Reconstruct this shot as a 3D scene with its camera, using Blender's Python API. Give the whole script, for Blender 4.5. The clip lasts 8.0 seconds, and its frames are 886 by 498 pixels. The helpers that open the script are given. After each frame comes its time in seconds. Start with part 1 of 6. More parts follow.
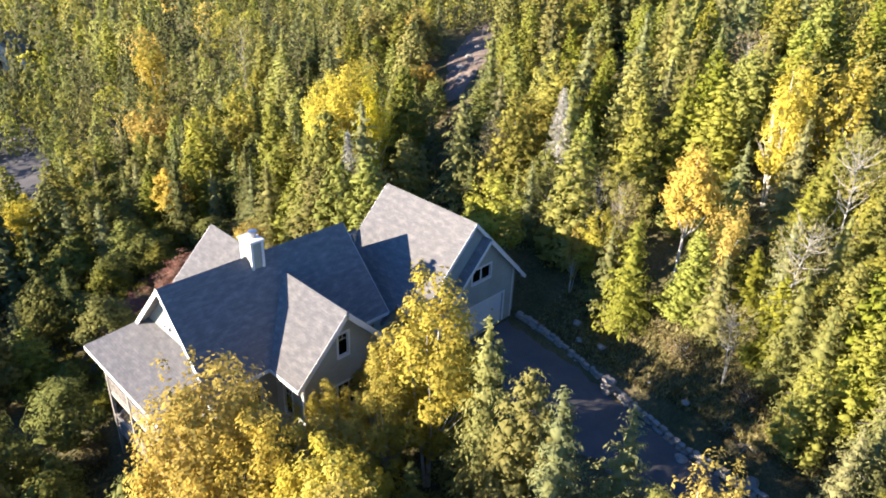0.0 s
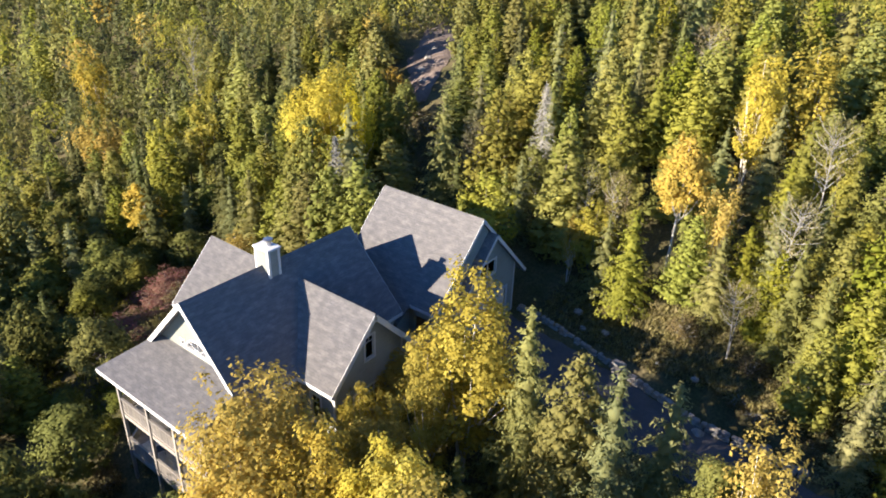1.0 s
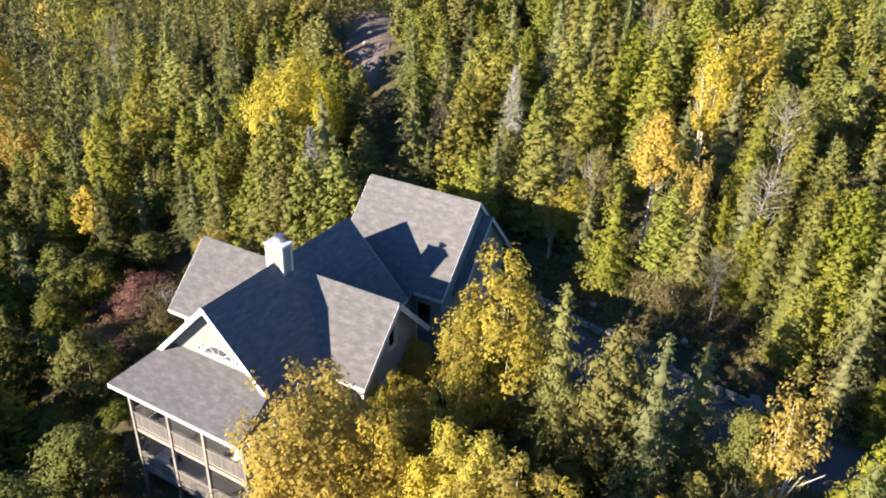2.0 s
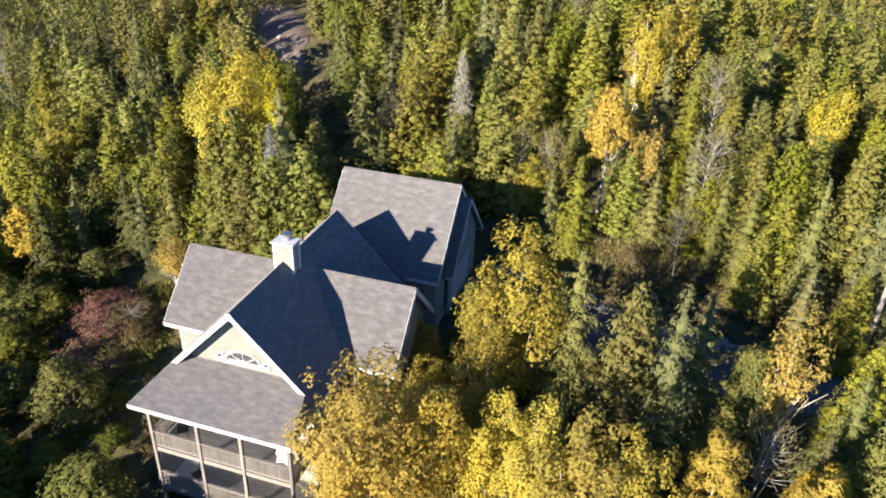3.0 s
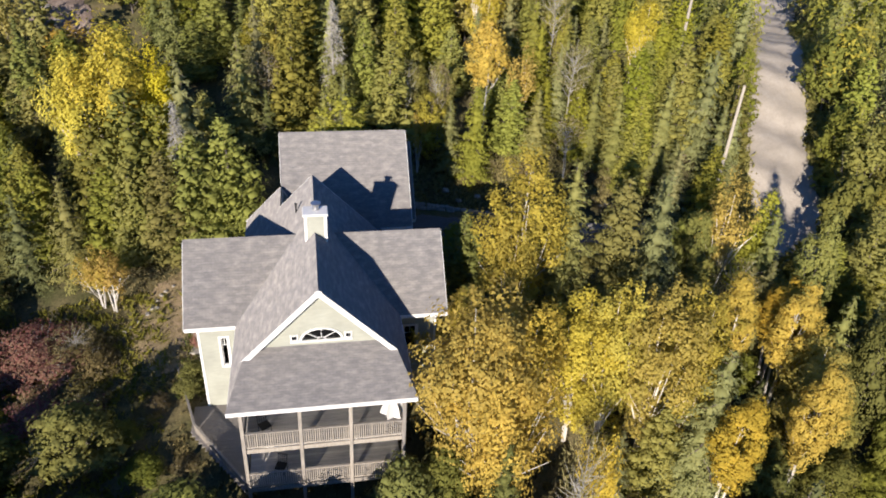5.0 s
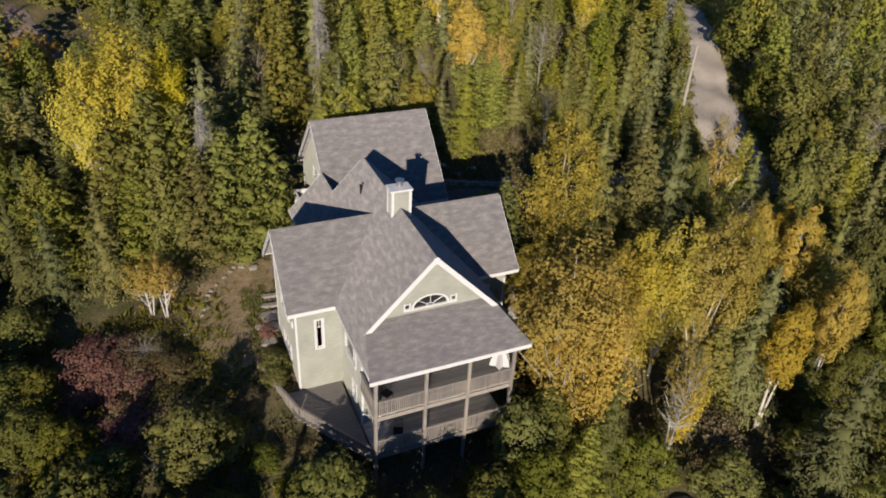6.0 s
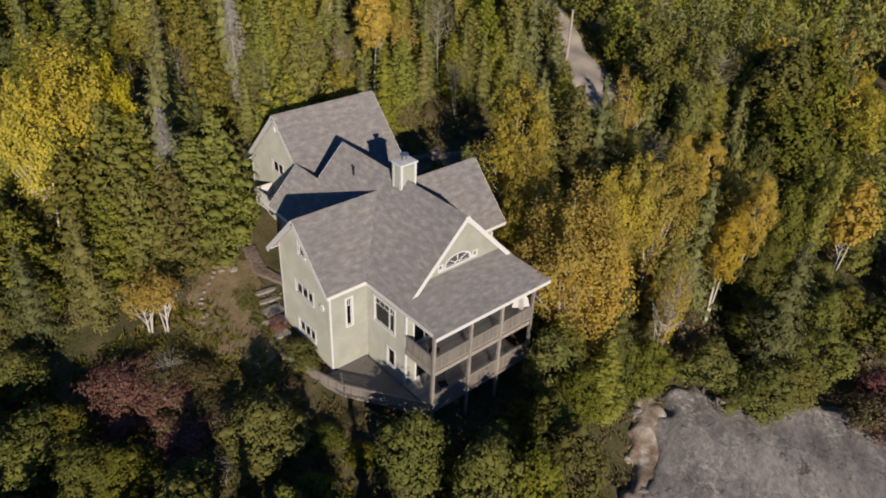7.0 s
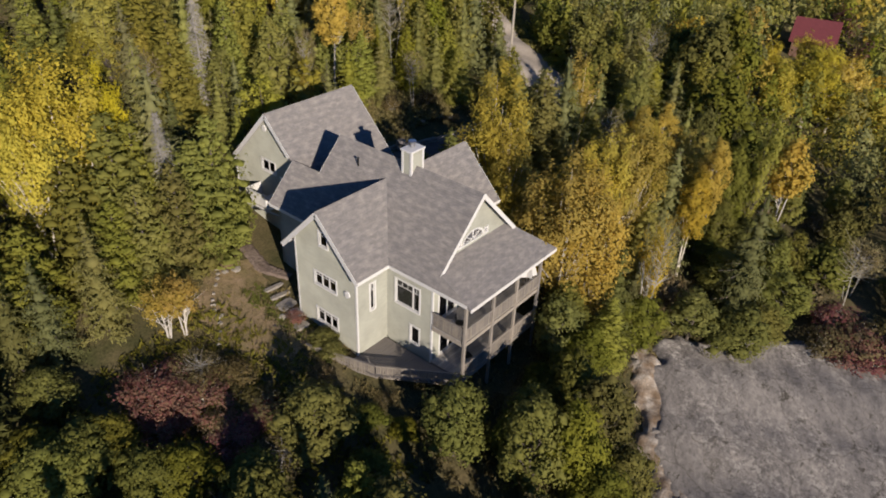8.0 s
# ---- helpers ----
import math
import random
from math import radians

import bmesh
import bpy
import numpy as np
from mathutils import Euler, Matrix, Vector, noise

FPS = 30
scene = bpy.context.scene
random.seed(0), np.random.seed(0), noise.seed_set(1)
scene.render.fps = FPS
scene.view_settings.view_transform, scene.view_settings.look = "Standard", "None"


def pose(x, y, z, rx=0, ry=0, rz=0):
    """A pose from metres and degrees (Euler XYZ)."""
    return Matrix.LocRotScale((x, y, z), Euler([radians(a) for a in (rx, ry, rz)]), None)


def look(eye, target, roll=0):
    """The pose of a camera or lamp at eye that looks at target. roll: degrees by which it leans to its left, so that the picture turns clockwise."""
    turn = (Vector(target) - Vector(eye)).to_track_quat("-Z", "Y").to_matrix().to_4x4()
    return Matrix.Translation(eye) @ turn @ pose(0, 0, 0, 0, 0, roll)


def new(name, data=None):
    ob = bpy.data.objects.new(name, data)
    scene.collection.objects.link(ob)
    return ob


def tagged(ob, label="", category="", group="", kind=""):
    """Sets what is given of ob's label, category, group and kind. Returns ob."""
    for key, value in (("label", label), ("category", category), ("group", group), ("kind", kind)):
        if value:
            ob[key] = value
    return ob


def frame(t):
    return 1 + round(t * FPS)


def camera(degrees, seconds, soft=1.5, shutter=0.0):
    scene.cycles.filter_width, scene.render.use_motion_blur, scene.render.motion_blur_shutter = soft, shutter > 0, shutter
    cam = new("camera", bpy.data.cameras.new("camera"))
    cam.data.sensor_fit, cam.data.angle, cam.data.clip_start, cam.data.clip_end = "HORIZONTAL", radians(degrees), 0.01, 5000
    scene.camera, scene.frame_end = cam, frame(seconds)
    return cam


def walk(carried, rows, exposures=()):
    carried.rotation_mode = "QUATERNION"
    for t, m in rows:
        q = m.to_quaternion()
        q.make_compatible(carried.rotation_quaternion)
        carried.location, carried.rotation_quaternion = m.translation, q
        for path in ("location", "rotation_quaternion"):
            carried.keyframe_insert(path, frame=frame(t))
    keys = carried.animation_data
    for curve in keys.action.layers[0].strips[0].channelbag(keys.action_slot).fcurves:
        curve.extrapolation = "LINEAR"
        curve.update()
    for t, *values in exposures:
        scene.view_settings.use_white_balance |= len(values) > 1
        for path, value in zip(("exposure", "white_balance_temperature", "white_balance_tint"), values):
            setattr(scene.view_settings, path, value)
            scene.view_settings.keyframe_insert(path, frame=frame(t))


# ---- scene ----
cam = camera(63.3, 8.0, soft=1.85)
PATH = [
    (0, (31.985, -12.398, 29.899), (30.762, -11.122, 28.964), 2.3),
    (0.5, (30.532, -14.166, 29.725), (29.36, -12.838, 28.798), 1.9),
    (1, (28.566, -16.099, 29.545), (27.49, -14.684, 28.627), 1.9),
    (1.5, (26.1, -17.965, 29.758), (25.15, -16.476, 28.819), 2.3),
    (3, (17.377, -23.721, 29.571), (16.877, -22.041, 28.608), 2.2),
    (3.5, (13.744, -25.275, 29.573), (13.47, -23.553, 28.594), 2.2),
    (4, (9.621, -26.506, 29.592), (9.561, -24.778, 28.588), 2.4),
    (4.5, (5.163, -27.27, 29.739), (5.313, -25.567, 28.7), 3.0),
    (6, (-12.001, -26.939, 29.615), (-11.299, -25.401, 28.547), 3.2),
    (6.5, (-18.236, -25.67, 29.595), (-17.341, -24.237, 28.524), 2.8),
    (7, (-23.469, -24.029, 29.632), (-22.336, -22.778, 28.56), 2.7),
    (7.5, (-27.112, -22.49, 29.634), (-25.903, -21.311, 28.562), 2.7),
    (8, (-29.965, -20.968, 29.851), (-28.645, -19.917, 28.777), 2.5),
]
walk(cam, [(t, look(eye, target, roll)) for t, eye, target, roll in PATH],
     exposures=[(0.0, 2.26, 6380, 14), (0.5, 2.01, 6380, 14), (1.5, 1.77, 6380, 14), (3.2, 1.49, 6250, 14), (4.7, 1.24, 6200, 14), (5.8, 0.63, 6300, 15), (6.5, 0.06, 6450, 16), (7.0, 0.22, 6450, 16), (8.0, 0.40, 6450, 16)])

# ---- daylight: low autumn sun and clear sky ----
SUN_DIR = Vector((-0.434, -0.848, 0.302)).normalized()      # towards the sun
world = bpy.data.worlds.new("sky")
scene.world = world
world.use_nodes = True
wn = world.node_tree
sky = wn.nodes.new("ShaderNodeTexSky")
sky.sky_type = "NISHITA"
sky.sun_disc = False
sky.air_density, sky.dust_density, sky.ozone_density = 1.0, 0.0, 9.0
sky.sun_elevation = math.asin(SUN_DIR.z)
sky.sun_rotation = math.atan2(SUN_DIR.x, SUN_DIR.y)
wn.nodes["Background"].inputs["Strength"].default_value = 0.074
wn.links.new(sky.outputs[0], wn.nodes["Background"].inputs["Color"])
sun = new("sun", bpy.data.lights.new("sun", "SUN"))
sun.data.energy = 5.0
sun.data.angle = radians(0.5)
sun.data.color = (1.0, 0.89, 0.73)
sun.matrix_world = look(tuple(SUN_DIR * 200), (0, 0, 0))

# ---- materials ----
def mat_base(name, rough=0.8, spec=0.3):
    m = bpy.data.materials.new(name)
    m.use_nodes = True
    nt = m.node_tree
    b = nt.nodes["Principled BSDF"]
    b.inputs["Roughness"].default_value = rough
    b.inputs["Specular IOR Level"].default_value = spec
    return m, nt, b


def ramp(nt, fac, stops):
    r = nt.nodes.new("ShaderNodeValToRGB")
    el = r.color_ramp.elements
    while len(el) < len(stops):
        el.new(0.5)
    for e, (p, c) in zip(el, stops):
        e.position, e.color = p, (*c, 1)
    nt.links.new(fac, r.inputs[0])
    return r.outputs[0]


def tex_noise(nt, scale, detail=4, coord="Object", stretch=None, rough=0.55, turn=0.0):
    tc = nt.nodes.new("ShaderNodeTexCoord")
    n = nt.nodes.new("ShaderNodeTexNoise")
    n.inputs["Scale"].default_value = scale
    n.inputs["Detail"].default_value = detail
    n.inputs["Roughness"].default_value = rough
    out = tc.outputs[coord]
    if turn:
        vr = nt.nodes.new("ShaderNodeVectorRotate")
        vr.rotation_type = "Z_AXIS"
        vr.inputs["Angle"].default_value = radians(turn)
        nt.links.new(out, vr.inputs["Vector"])
        out = vr.outputs[0]
    if stretch:
        mp = nt.nodes.new("ShaderNodeMapping")
        mp.inputs["Scale"].default_value = stretch
        nt.links.new(out, mp.inputs[0])
        out = mp.outputs[0]
    nt.links.new(out, n.inputs["Vector"])
    return n.outputs["Fac"]


def mix_col(nt, fac, a, b, mode="MIX"):
    m = nt.nodes.new("ShaderNodeMix")
    m.data_type, m.blend_type = "RGBA", mode
    for sock, v in ((m.inputs["Factor"], fac), (m.inputs["A"], a), (m.inputs["B"], b)):
        if isinstance(v, tuple):
            sock.default_value = (*v, 1)
        elif isinstance(v, (int, float)):
            sock.default_value = v
        else:
            nt.links.new(v, sock)
    return m.outputs["Result"]


def bump(nt, bsdf, height, strength=0.4, dist=0.02):
    b = nt.nodes.new("ShaderNodeBump")
    b.inputs["Strength"].default_value = strength
    b.inputs["Distance"].default_value = dist
    nt.links.new(height, b.inputs["Height"])
    nt.links.new(b.outputs[0], bsdf.inputs["Normal"])


def earth_like(name, stops, scale=0.8, fine=9.0, rough=0.95, relief=0.06, coarse=None):
    m, nt, b = mat_base(name, rough, 0.15)
    n1 = tex_noise(nt, scale, 6)
    n2 = tex_noise(nt, fine, 5)
    c1 = ramp(nt, n1, stops)
    c2 = ramp(nt, n2, [(0.3, (0.55, 0.55, 0.55)), (0.7, (1.35, 1.3, 1.25))])
    col = mix_col(nt, 0.8, c1, c2, "MULTIPLY")
    nt.links.new(col, b.inputs["Base Color"])
    bump(nt, b, n2, 0.7, relief)
    return m


M_FLOOR = earth_like("forest_floor", [(0.3, (0.050, 0.055, 0.020)), (0.5, (0.095, 0.085, 0.040)), (0.7, (0.14, 0.115, 0.06))], 0.35, 6.0)
M_GRASS = earth_like("dry_grass", [(0.3, (0.17, 0.145, 0.065)), (0.55, (0.27, 0.205, 0.12)), (0.75, (0.34, 0.255, 0.17))], 0.7, 12.0)
M_ASPHALT = earth_like("asphalt", [(0.3, (0.085, 0.083, 0.085)), (0.7, (0.12, 0.115, 0.115))], 0.5, 30.0, 0.9, 0.01)
M_GRAVEL = earth_like("gravel_road", [(0.3, (0.30, 0.27, 0.23)), (0.55, (0.37, 0.335, 0.285)), (0.75, (0.44, 0.40, 0.345))], 0.5, 14.0, 0.95, 0.03)
M_BANK = earth_like("bare_bank", [(0.3, (0.13, 0.10, 0.082)), (0.6, (0.21, 0.168, 0.14))], 0.6, 5.0, 0.95, 0.15)
M_STONE = earth_like("field_stone", [(0.3, (0.21, 0.195, 0.17)), (0.7, (0.36, 0.335, 0.30))], 1.6, 14.0, 0.85, 0.03)
M_CRUMBLE = earth_like("crumbled_edge", [(0.35, (0.20, 0.145, 0.095)), (0.52, (0.30, 0.25, 0.195)), (0.66, (0.46, 0.42, 0.36))], 1.3, 9.0, 0.9, 0.04)


def rock_material():
    m, nt, b = mat_base("weathered_rock", 0.92, 0.15)
    b.inputs["Diffuse Roughness"].default_value = 0.8
    n1 = tex_noise(nt, 0.35, 8, stretch=(0.5, 1.0, 1.0), rough=0.62, turn=-25)
    n2 = tex_noise(nt, 3.4, 10, rough=0.72)
    n3 = tex_noise(nt, 2.6, 9, stretch=(0.5, 1.1, 1.0), rough=0.80, turn=-25)
    n4 = tex_noise(nt, 0.9, 10, stretch=(0.6, 1.1, 1.0), rough=0.80)
    n5 = tex_noise(nt, 9.0, 6, rough=0.7)
    c = ramp(nt, n1, [(0.32, (0.150, 0.139, 0.130)), (0.50, (0.186, 0.173, 0.161)), (0.68, (0.225, 0.209, 0.192))])
    c = mix_col(nt, 0.9, c, ramp(nt, n3, [(0.40, (0.74, 0.74, 0.74)), (0.5, (1.0, 1.0, 1.0)), (0.60, (1.26, 1.25, 1.22))]), "MULTIPLY")
    n6 = tex_noise(nt, 0.16, 4, rough=0.6)
    zone = ramp(nt, n6, [(0.42, (0.25, 0.25, 0.25)), (0.58, (1.0, 1.0, 1.0))])
    c = mix_col(nt, zone, c, ramp(nt, n2, [(0.40, (0.66, 0.65, 0.63)), (0.5, (1.0, 1.0, 1.0)), (0.60, (1.30, 1.29, 1.26))]), "MULTIPLY")
    c = mix_col(nt, mix_col(nt, 1.0, zone, ramp(nt, tex_noise(nt, 2.2, 8, rough=0.7), [(0.545, (0, 0, 0)), (0.575, (0.75, 0.75, 0.75))]), "MULTIPLY"), c, (0.36, 0.34, 0.305))
    c = mix_col(nt, ramp(nt, n5, [(0.58, (0, 0, 0)), (0.64, (0.35, 0.35, 0.35))]), c, (0.37, 0.35, 0.31))
    # sparse dark patches, partly wet rock, partly shade of hollows put into the colour
    c = mix_col(nt, ramp(nt, n4, [(0.575, (0, 0, 0)), (0.60, (0.85, 0.85, 0.85))]), c, (0.06, 0.054, 0.042))
    vo = nt.nodes.new("ShaderNodeTexVoronoi")
    vo.feature = "DISTANCE_TO_EDGE"
    vo.inputs["Scale"].default_value = 0.22
    tc = nt.nodes.new("ShaderNodeTexCoord")
    wob = nt.nodes.new("ShaderNodeTexNoise")
    wob.inputs["Scale"].default_value = 0.8
    wob.inputs["Detail"].default_value = 5
    nt.links.new(tc.outputs["Object"], wob.inputs["Vector"])
    nt.links.new(mix_col(nt, 0.5, tc.outputs["Object"], wob.outputs["Color"], "LINEAR_LIGHT"), vo.inputs["Vector"])
    c = mix_col(nt, ramp(nt, vo.outputs["Distance"], [(0.0, (0.55, 0.55, 0.55)), (0.012, (0, 0, 0))]), c, (0.07, 0.062, 0.05))
    nt.links.new(c, b.inputs["Base Color"])
    bump(nt, b, n2, 0.5, 0.025)
    return m


M_ROCK = rock_material()


def shingle_material():
    m, nt, b = mat_base("asphalt_shingle", 0.88, 0.25)
    b.inputs["Diffuse Roughness"].default_value = 1.0
    tc = nt.nodes.new("ShaderNodeTexCoord")
    br = nt.nodes.new("ShaderNodeTexBrick")
    br.inputs["Color1"].default_value = (0.198, 0.188, 0.182, 1)
    br.inputs["Color2"].default_value = (0.176, 0.168, 0.161, 1)
    br.inputs["Mortar"].default_value = (0.148, 0.141, 0.137, 1)
    br.inputs["Scale"].default_value = 1.0
    br.inputs["Mortar Size"].default_value = 0.008
    br.inputs["Brick Width"].default_value = 0.34
    br.inputs["Row Height"].default_value = 0.145
    br.inputs["Bias"].default_value = -0.1
    nt.links.new(tc.outputs["UV"], br.inputs["Vector"])
    n1 = tex_noise(nt, 1.9, 5, coord="UV", stretch=(0.8, 1.7, 1), rough=0.6)
    n2 = tex_noise(nt, 0.25, 4)
    n3 = tex_noise(nt, 40, 3)
    c = mix_col(nt, 0.9, br.outputs["Color"], ramp(nt, n1, [(0.34, (0.80, 0.80, 0.83)), (0.50, (0.97, 0.97, 0.97)), (0.66, (1.34, 1.32, 1.28))]), "MULTIPLY")
    c = mix_col(nt, 0.8, c, ramp(nt, n2, [(0.35, (0.96, 0.965, 0.98)), (0.65, (1.05, 1.04, 1.02))]), "MULTIPLY")
    c = mix_col(nt, 0.6, c, ramp(nt, n3, [(0.3, (0.8, 0.8, 0.8)), (0.7, (1.15, 1.15, 1.15))]), "MULTIPLY")
    nt.links.new(c, b.inputs["Base Color"])
    bump(nt, b, br.outputs["Fac"], -0.5, 0.01)
    return m


M_SHINGLE = shingle_material()


def siding_material(name, col):
    m, nt, b = mat_base(name, 0.6, 0.35)
    b.inputs["Diffuse Roughness"].default_value = 0.6
    tc = nt.nodes.new("ShaderNodeTexCoord")
    sep = nt.nodes.new("ShaderNodeSeparateXYZ")
    nt.links.new(tc.outputs["Object"], sep.inputs[0])
    mm = nt.nodes.new("ShaderNodeMath")
    mm.operation = "PINGPONG"
    mm.inputs[1].default_value = 0.11
    mul = nt.nodes.new("ShaderNodeMath")
    mul.operation = "FLOORED_MODULO"
    mul.inputs[1].default_value = 0.11
    nt.links.new(sep.outputs["Z"], mul.inputs[0])
    n1 = tex_noise(nt, 0.8, 5)
    n2 = tex_noise(nt, 14, 4, stretch=(0.15, 0.15, 1))
    dark = tuple(v * 0.86 for v in col)
    lite = tuple(min(1, v * 1.10) for v in col)
    c = ramp(nt, n1, [(0.3, dark), (0.7, lite)])
    c = mix_col(nt, 0.5, c, ramp(nt, n2, [(0.3, (0.85, 0.85, 0.85)), (0.7, (1.1, 1.1, 1.1))]), "MULTIPLY")
    nt.links.new(c, b.inputs["Base Color"])
    bump(nt, b, mul.outputs[0], 0.8, 0.02)
    return m


M_SIDING = siding_material("sage_lap_siding", (0.300, 0.305, 0.257))


def plain(name, col, rough=0.5, spec=0.4, metal=0.0, vary=0.12, scale=3.0):
    m, nt, b = mat_base(name, rough, spec)
    b.inputs["Metallic"].default_value = metal
    n = tex_noise(nt, scale, 5)
    lo = tuple(v * (1 - vary) for v in col)
    hi = tuple(min(1.0, v * (1 + vary)) for v in col)
    nt.links.new(ramp(nt, n, [(0.3, lo), (0.7, hi)]), b.inputs["Base Color"])
    return m


M_TRIM = plain("white_trim_paint", (0.57, 0.565, 0.545), 0.45, 0.4, 0, 0.05)
M_METAL = plain("galvanised_metal", (0.45, 0.45, 0.46), 0.35, 0.5, 0.9, 0.1)
M_BLACK = plain("black_metal", (0.03, 0.03, 0.03), 0.4, 0.5, 0.6, 0.2)
M_RED_ROOF = plain("red_metal_roof", (0.155, 0.040, 0.042), 0.6, 0.4, 0, 0.12)
M_CLOTH = plain("white_canvas", (0.46, 0.45, 0.43), 0.9, 0.1, 0, 0.06)
M_INTERIOR = plain("room_plaster", (0.45, 0.42, 0.38), 0.9, 0.1)
M_CURTAIN = plain("linen_curtain", (0.55, 0.52, 0.47), 0.95, 0.05, 0, 0.15, 6)


def wood_material(name, lo, hi, stretch=(6, 6, 0.6)):
    m, nt, b = mat_base(name, 0.8, 0.2)
    n1 = tex_noise(nt, 3.0, 6, stretch=stretch)
    info = nt.nodes.new("ShaderNodeObjectInfo")
    c = ramp(nt, n1, [(0.3, lo), (0.7, hi)])
    v = ramp(nt, info.outputs["Random"], [(0.0, (0.78, 0.78, 0.80)), (1.0, (1.18, 1.15, 1.10))])
    nt.links.new(mix_col(nt, 1.0, c, v, "MULTIPLY"), b.inputs["Base Color"])
    bump(nt, b, n1, 0.4, 0.01)
    return m


M_DECK = wood_material("weathered_deck_wood", (0.180, 0.162, 0.140), (0.285, 0.262, 0.230))
M_POLE = wood_material("pole_wood", (0.24, 0.22, 0.18), (0.36, 0.33, 0.28))
M_BARK = wood_material("grey_bark", (0.07, 0.06, 0.05), (0.16, 0.14, 0.12))
M_BIRCH = wood_material("birch_bark", (0.34, 0.31, 0.26), (0.58, 0.55, 0.48), (2, 2, 8))
M_DEADWOOD = wood_material("dead_grey_twig", (0.20, 0.19, 0.17), (0.34, 0.33, 0.295))


def glass_material():
    m, nt, b = mat_base("window_glass", 0.03, 0.5)
    b.inputs["Base Color"].default_value = (0.09, 0.10, 0.11, 1)
    b.inputs["Transmission Weight"].default_value = 1.0
    b.inputs["IOR"].default_value = 1.45
    return m


M_GLASS = glass_material()


def foliage(name, stops, trans=0.35, hue=0.018):
    """Leaf colours vary a little leaf by leaf, and more from tree to tree."""
    m, nt, b = mat_base(name, 0.78, 0.12)
    geo = nt.nodes.new("ShaderNodeNewGeometry")
    info = nt.nodes.new("ShaderNodeObjectInfo")
    att = nt.nodes.new("ShaderNodeAttribute")
    att.attribute_name = "tint"
    c = ramp(nt, geo.outputs["Random Per Island"], stops)
    n = tex_noise(nt, 0.9, 3)
    c = mix_col(nt, 0.8, c, ramp(nt, n, [(0.3, (0.80, 0.83, 0.82)), (0.7, (1.18, 1.14, 1.06))]), "MULTIPLY")

    def math_node(op, a, v):
        q = nt.nodes.new("ShaderNodeMath")
        q.operation = op
        nt.links.new(a, q.inputs[0])
        if isinstance(v, (int, float)):
            q.inputs[1].default_value = v
        else:
            nt.links.new(v, q.inputs[1])
        return q.outputs[0]

    def spread(fac, lo, hi):
        q = nt.nodes.new("ShaderNodeMapRange")
        q.inputs["To Min"].default_value, q.inputs["To Max"].default_value = lo, hi
        nt.links.new(fac, q.inputs["Value"])
        return q.outputs[0]

    one = math_node("FRACT", math_node("ADD", info.outputs["Random"], att.outputs["Fac"]), 0.0)
    two = math_node("FRACT", math_node("MULTIPLY", one, 7.31), 0.0)
    three = math_node("FRACT", math_node("MULTIPLY", one, 23.7), 0.0)
    hs = nt.nodes.new("ShaderNodeHueSaturation")
    nt.links.new(spread(one, 0.5 - hue, 0.5 + hue), hs.inputs["Hue"])
    nt.links.new(spread(two, 0.80, 1.14), hs.inputs["Value"])
    nt.links.new(spread(three, 1 - 8 * hue, 1.06), hs.inputs["Saturation"])
    nt.links.new(c, hs.inputs["Color"])
    nt.links.new(hs.outputs[0], b.inputs["Base Color"])
    tr = nt.nodes.new("ShaderNodeBsdfTranslucent")
    nt.links.new(hs.outputs[0], tr.inputs["Color"])
    mx = nt.nodes.new("ShaderNodeMixShader")
    mx.inputs[0].default_value = trans
    nt.links.new(b.outputs[0], mx.inputs[1])
    nt.links.new(tr.outputs[0], mx.inputs[2])
    nt.links.new(mx.outputs[0], nt.nodes["Material Output"].inputs["Surface"])
    return m


def shades(r, g, b):
    """Three close shades round a leaf colour."""
    return [(0.0, (r * 0.90, g * 0.91, b * 0.88)), (0.5, (r, g, b)), (1.0, (r * 1.10, g * 1.09, b * 1.14))]


M_CEDAR = foliage("cedar_foliage", shades(0.292, 0.290, 0.050), 0.51)
M_OLIVE = foliage("olive_foliage", shades(0.228, 0.224, 0.042), 0.47)
M_SPRUCE = foliage("spruce_needles", shades(0.264, 0.266, 0.090), 0.47)
# half as bright as M_SPRUCE; the west slope's shade is partly in this colour
M_PINE = foliage("dark_spruce_needles", shades(0.128, 0.134, 0.043), 0.35)
M_YELLOW = foliage("yellow_leaves", shades(0.408, 0.337, 0.064), 0.43, 0.007)
M_ORANGE = foliage("golden_leaves", shades(0.455, 0.335, 0.064), 0.42, 0.009)
M_LEMON = foliage("lemon_leaves", shades(0.445, 0.375, 0.050), 0.42, 0.006)
M_LIME = foliage("yellow_green_leaves", shades(0.34, 0.318, 0.062), 0.50, 0.018)
M_GREENLEAF = foliage("green_leaves", shades(0.145, 0.146, 0.025), 0.34)
M_MAROON = foliage("maroon_leaves", [(0.0, (0.21, 0.058, 0.062)), (0.5, (0.25, 0.105, 0.088)), (1.0, (0.28, 0.175, 0.11))], 0.40)
M_BROWN = foliage("dry_scrub_leaves", [(0.0, (0.10, 0.08, 0.032)), (0.6, (0.17, 0.135, 0.058)), (1.0, (0.25, 0.20, 0.095))], 0.35)
M_TAN = foliage("tan_grass_blades", [(0.0, (0.17, 0.15, 0.06)), (0.6, (0.27, 0.225, 0.10)), (1.0, (0.36, 0.31, 0.16))], 0.35)

# ---- mesh helpers ----
def link_mesh(name, bm, material, parent=None, label=""):
    me = bpy.data.meshes.new(name)
    bm.to_mesh(me)
    bm.free()
    me.materials.append(material)
    ob = new(name, me)
    if parent is not None:
        ob.parent = parent
    if label:
        tagged(ob, label)
    return ob


part = link_mesh


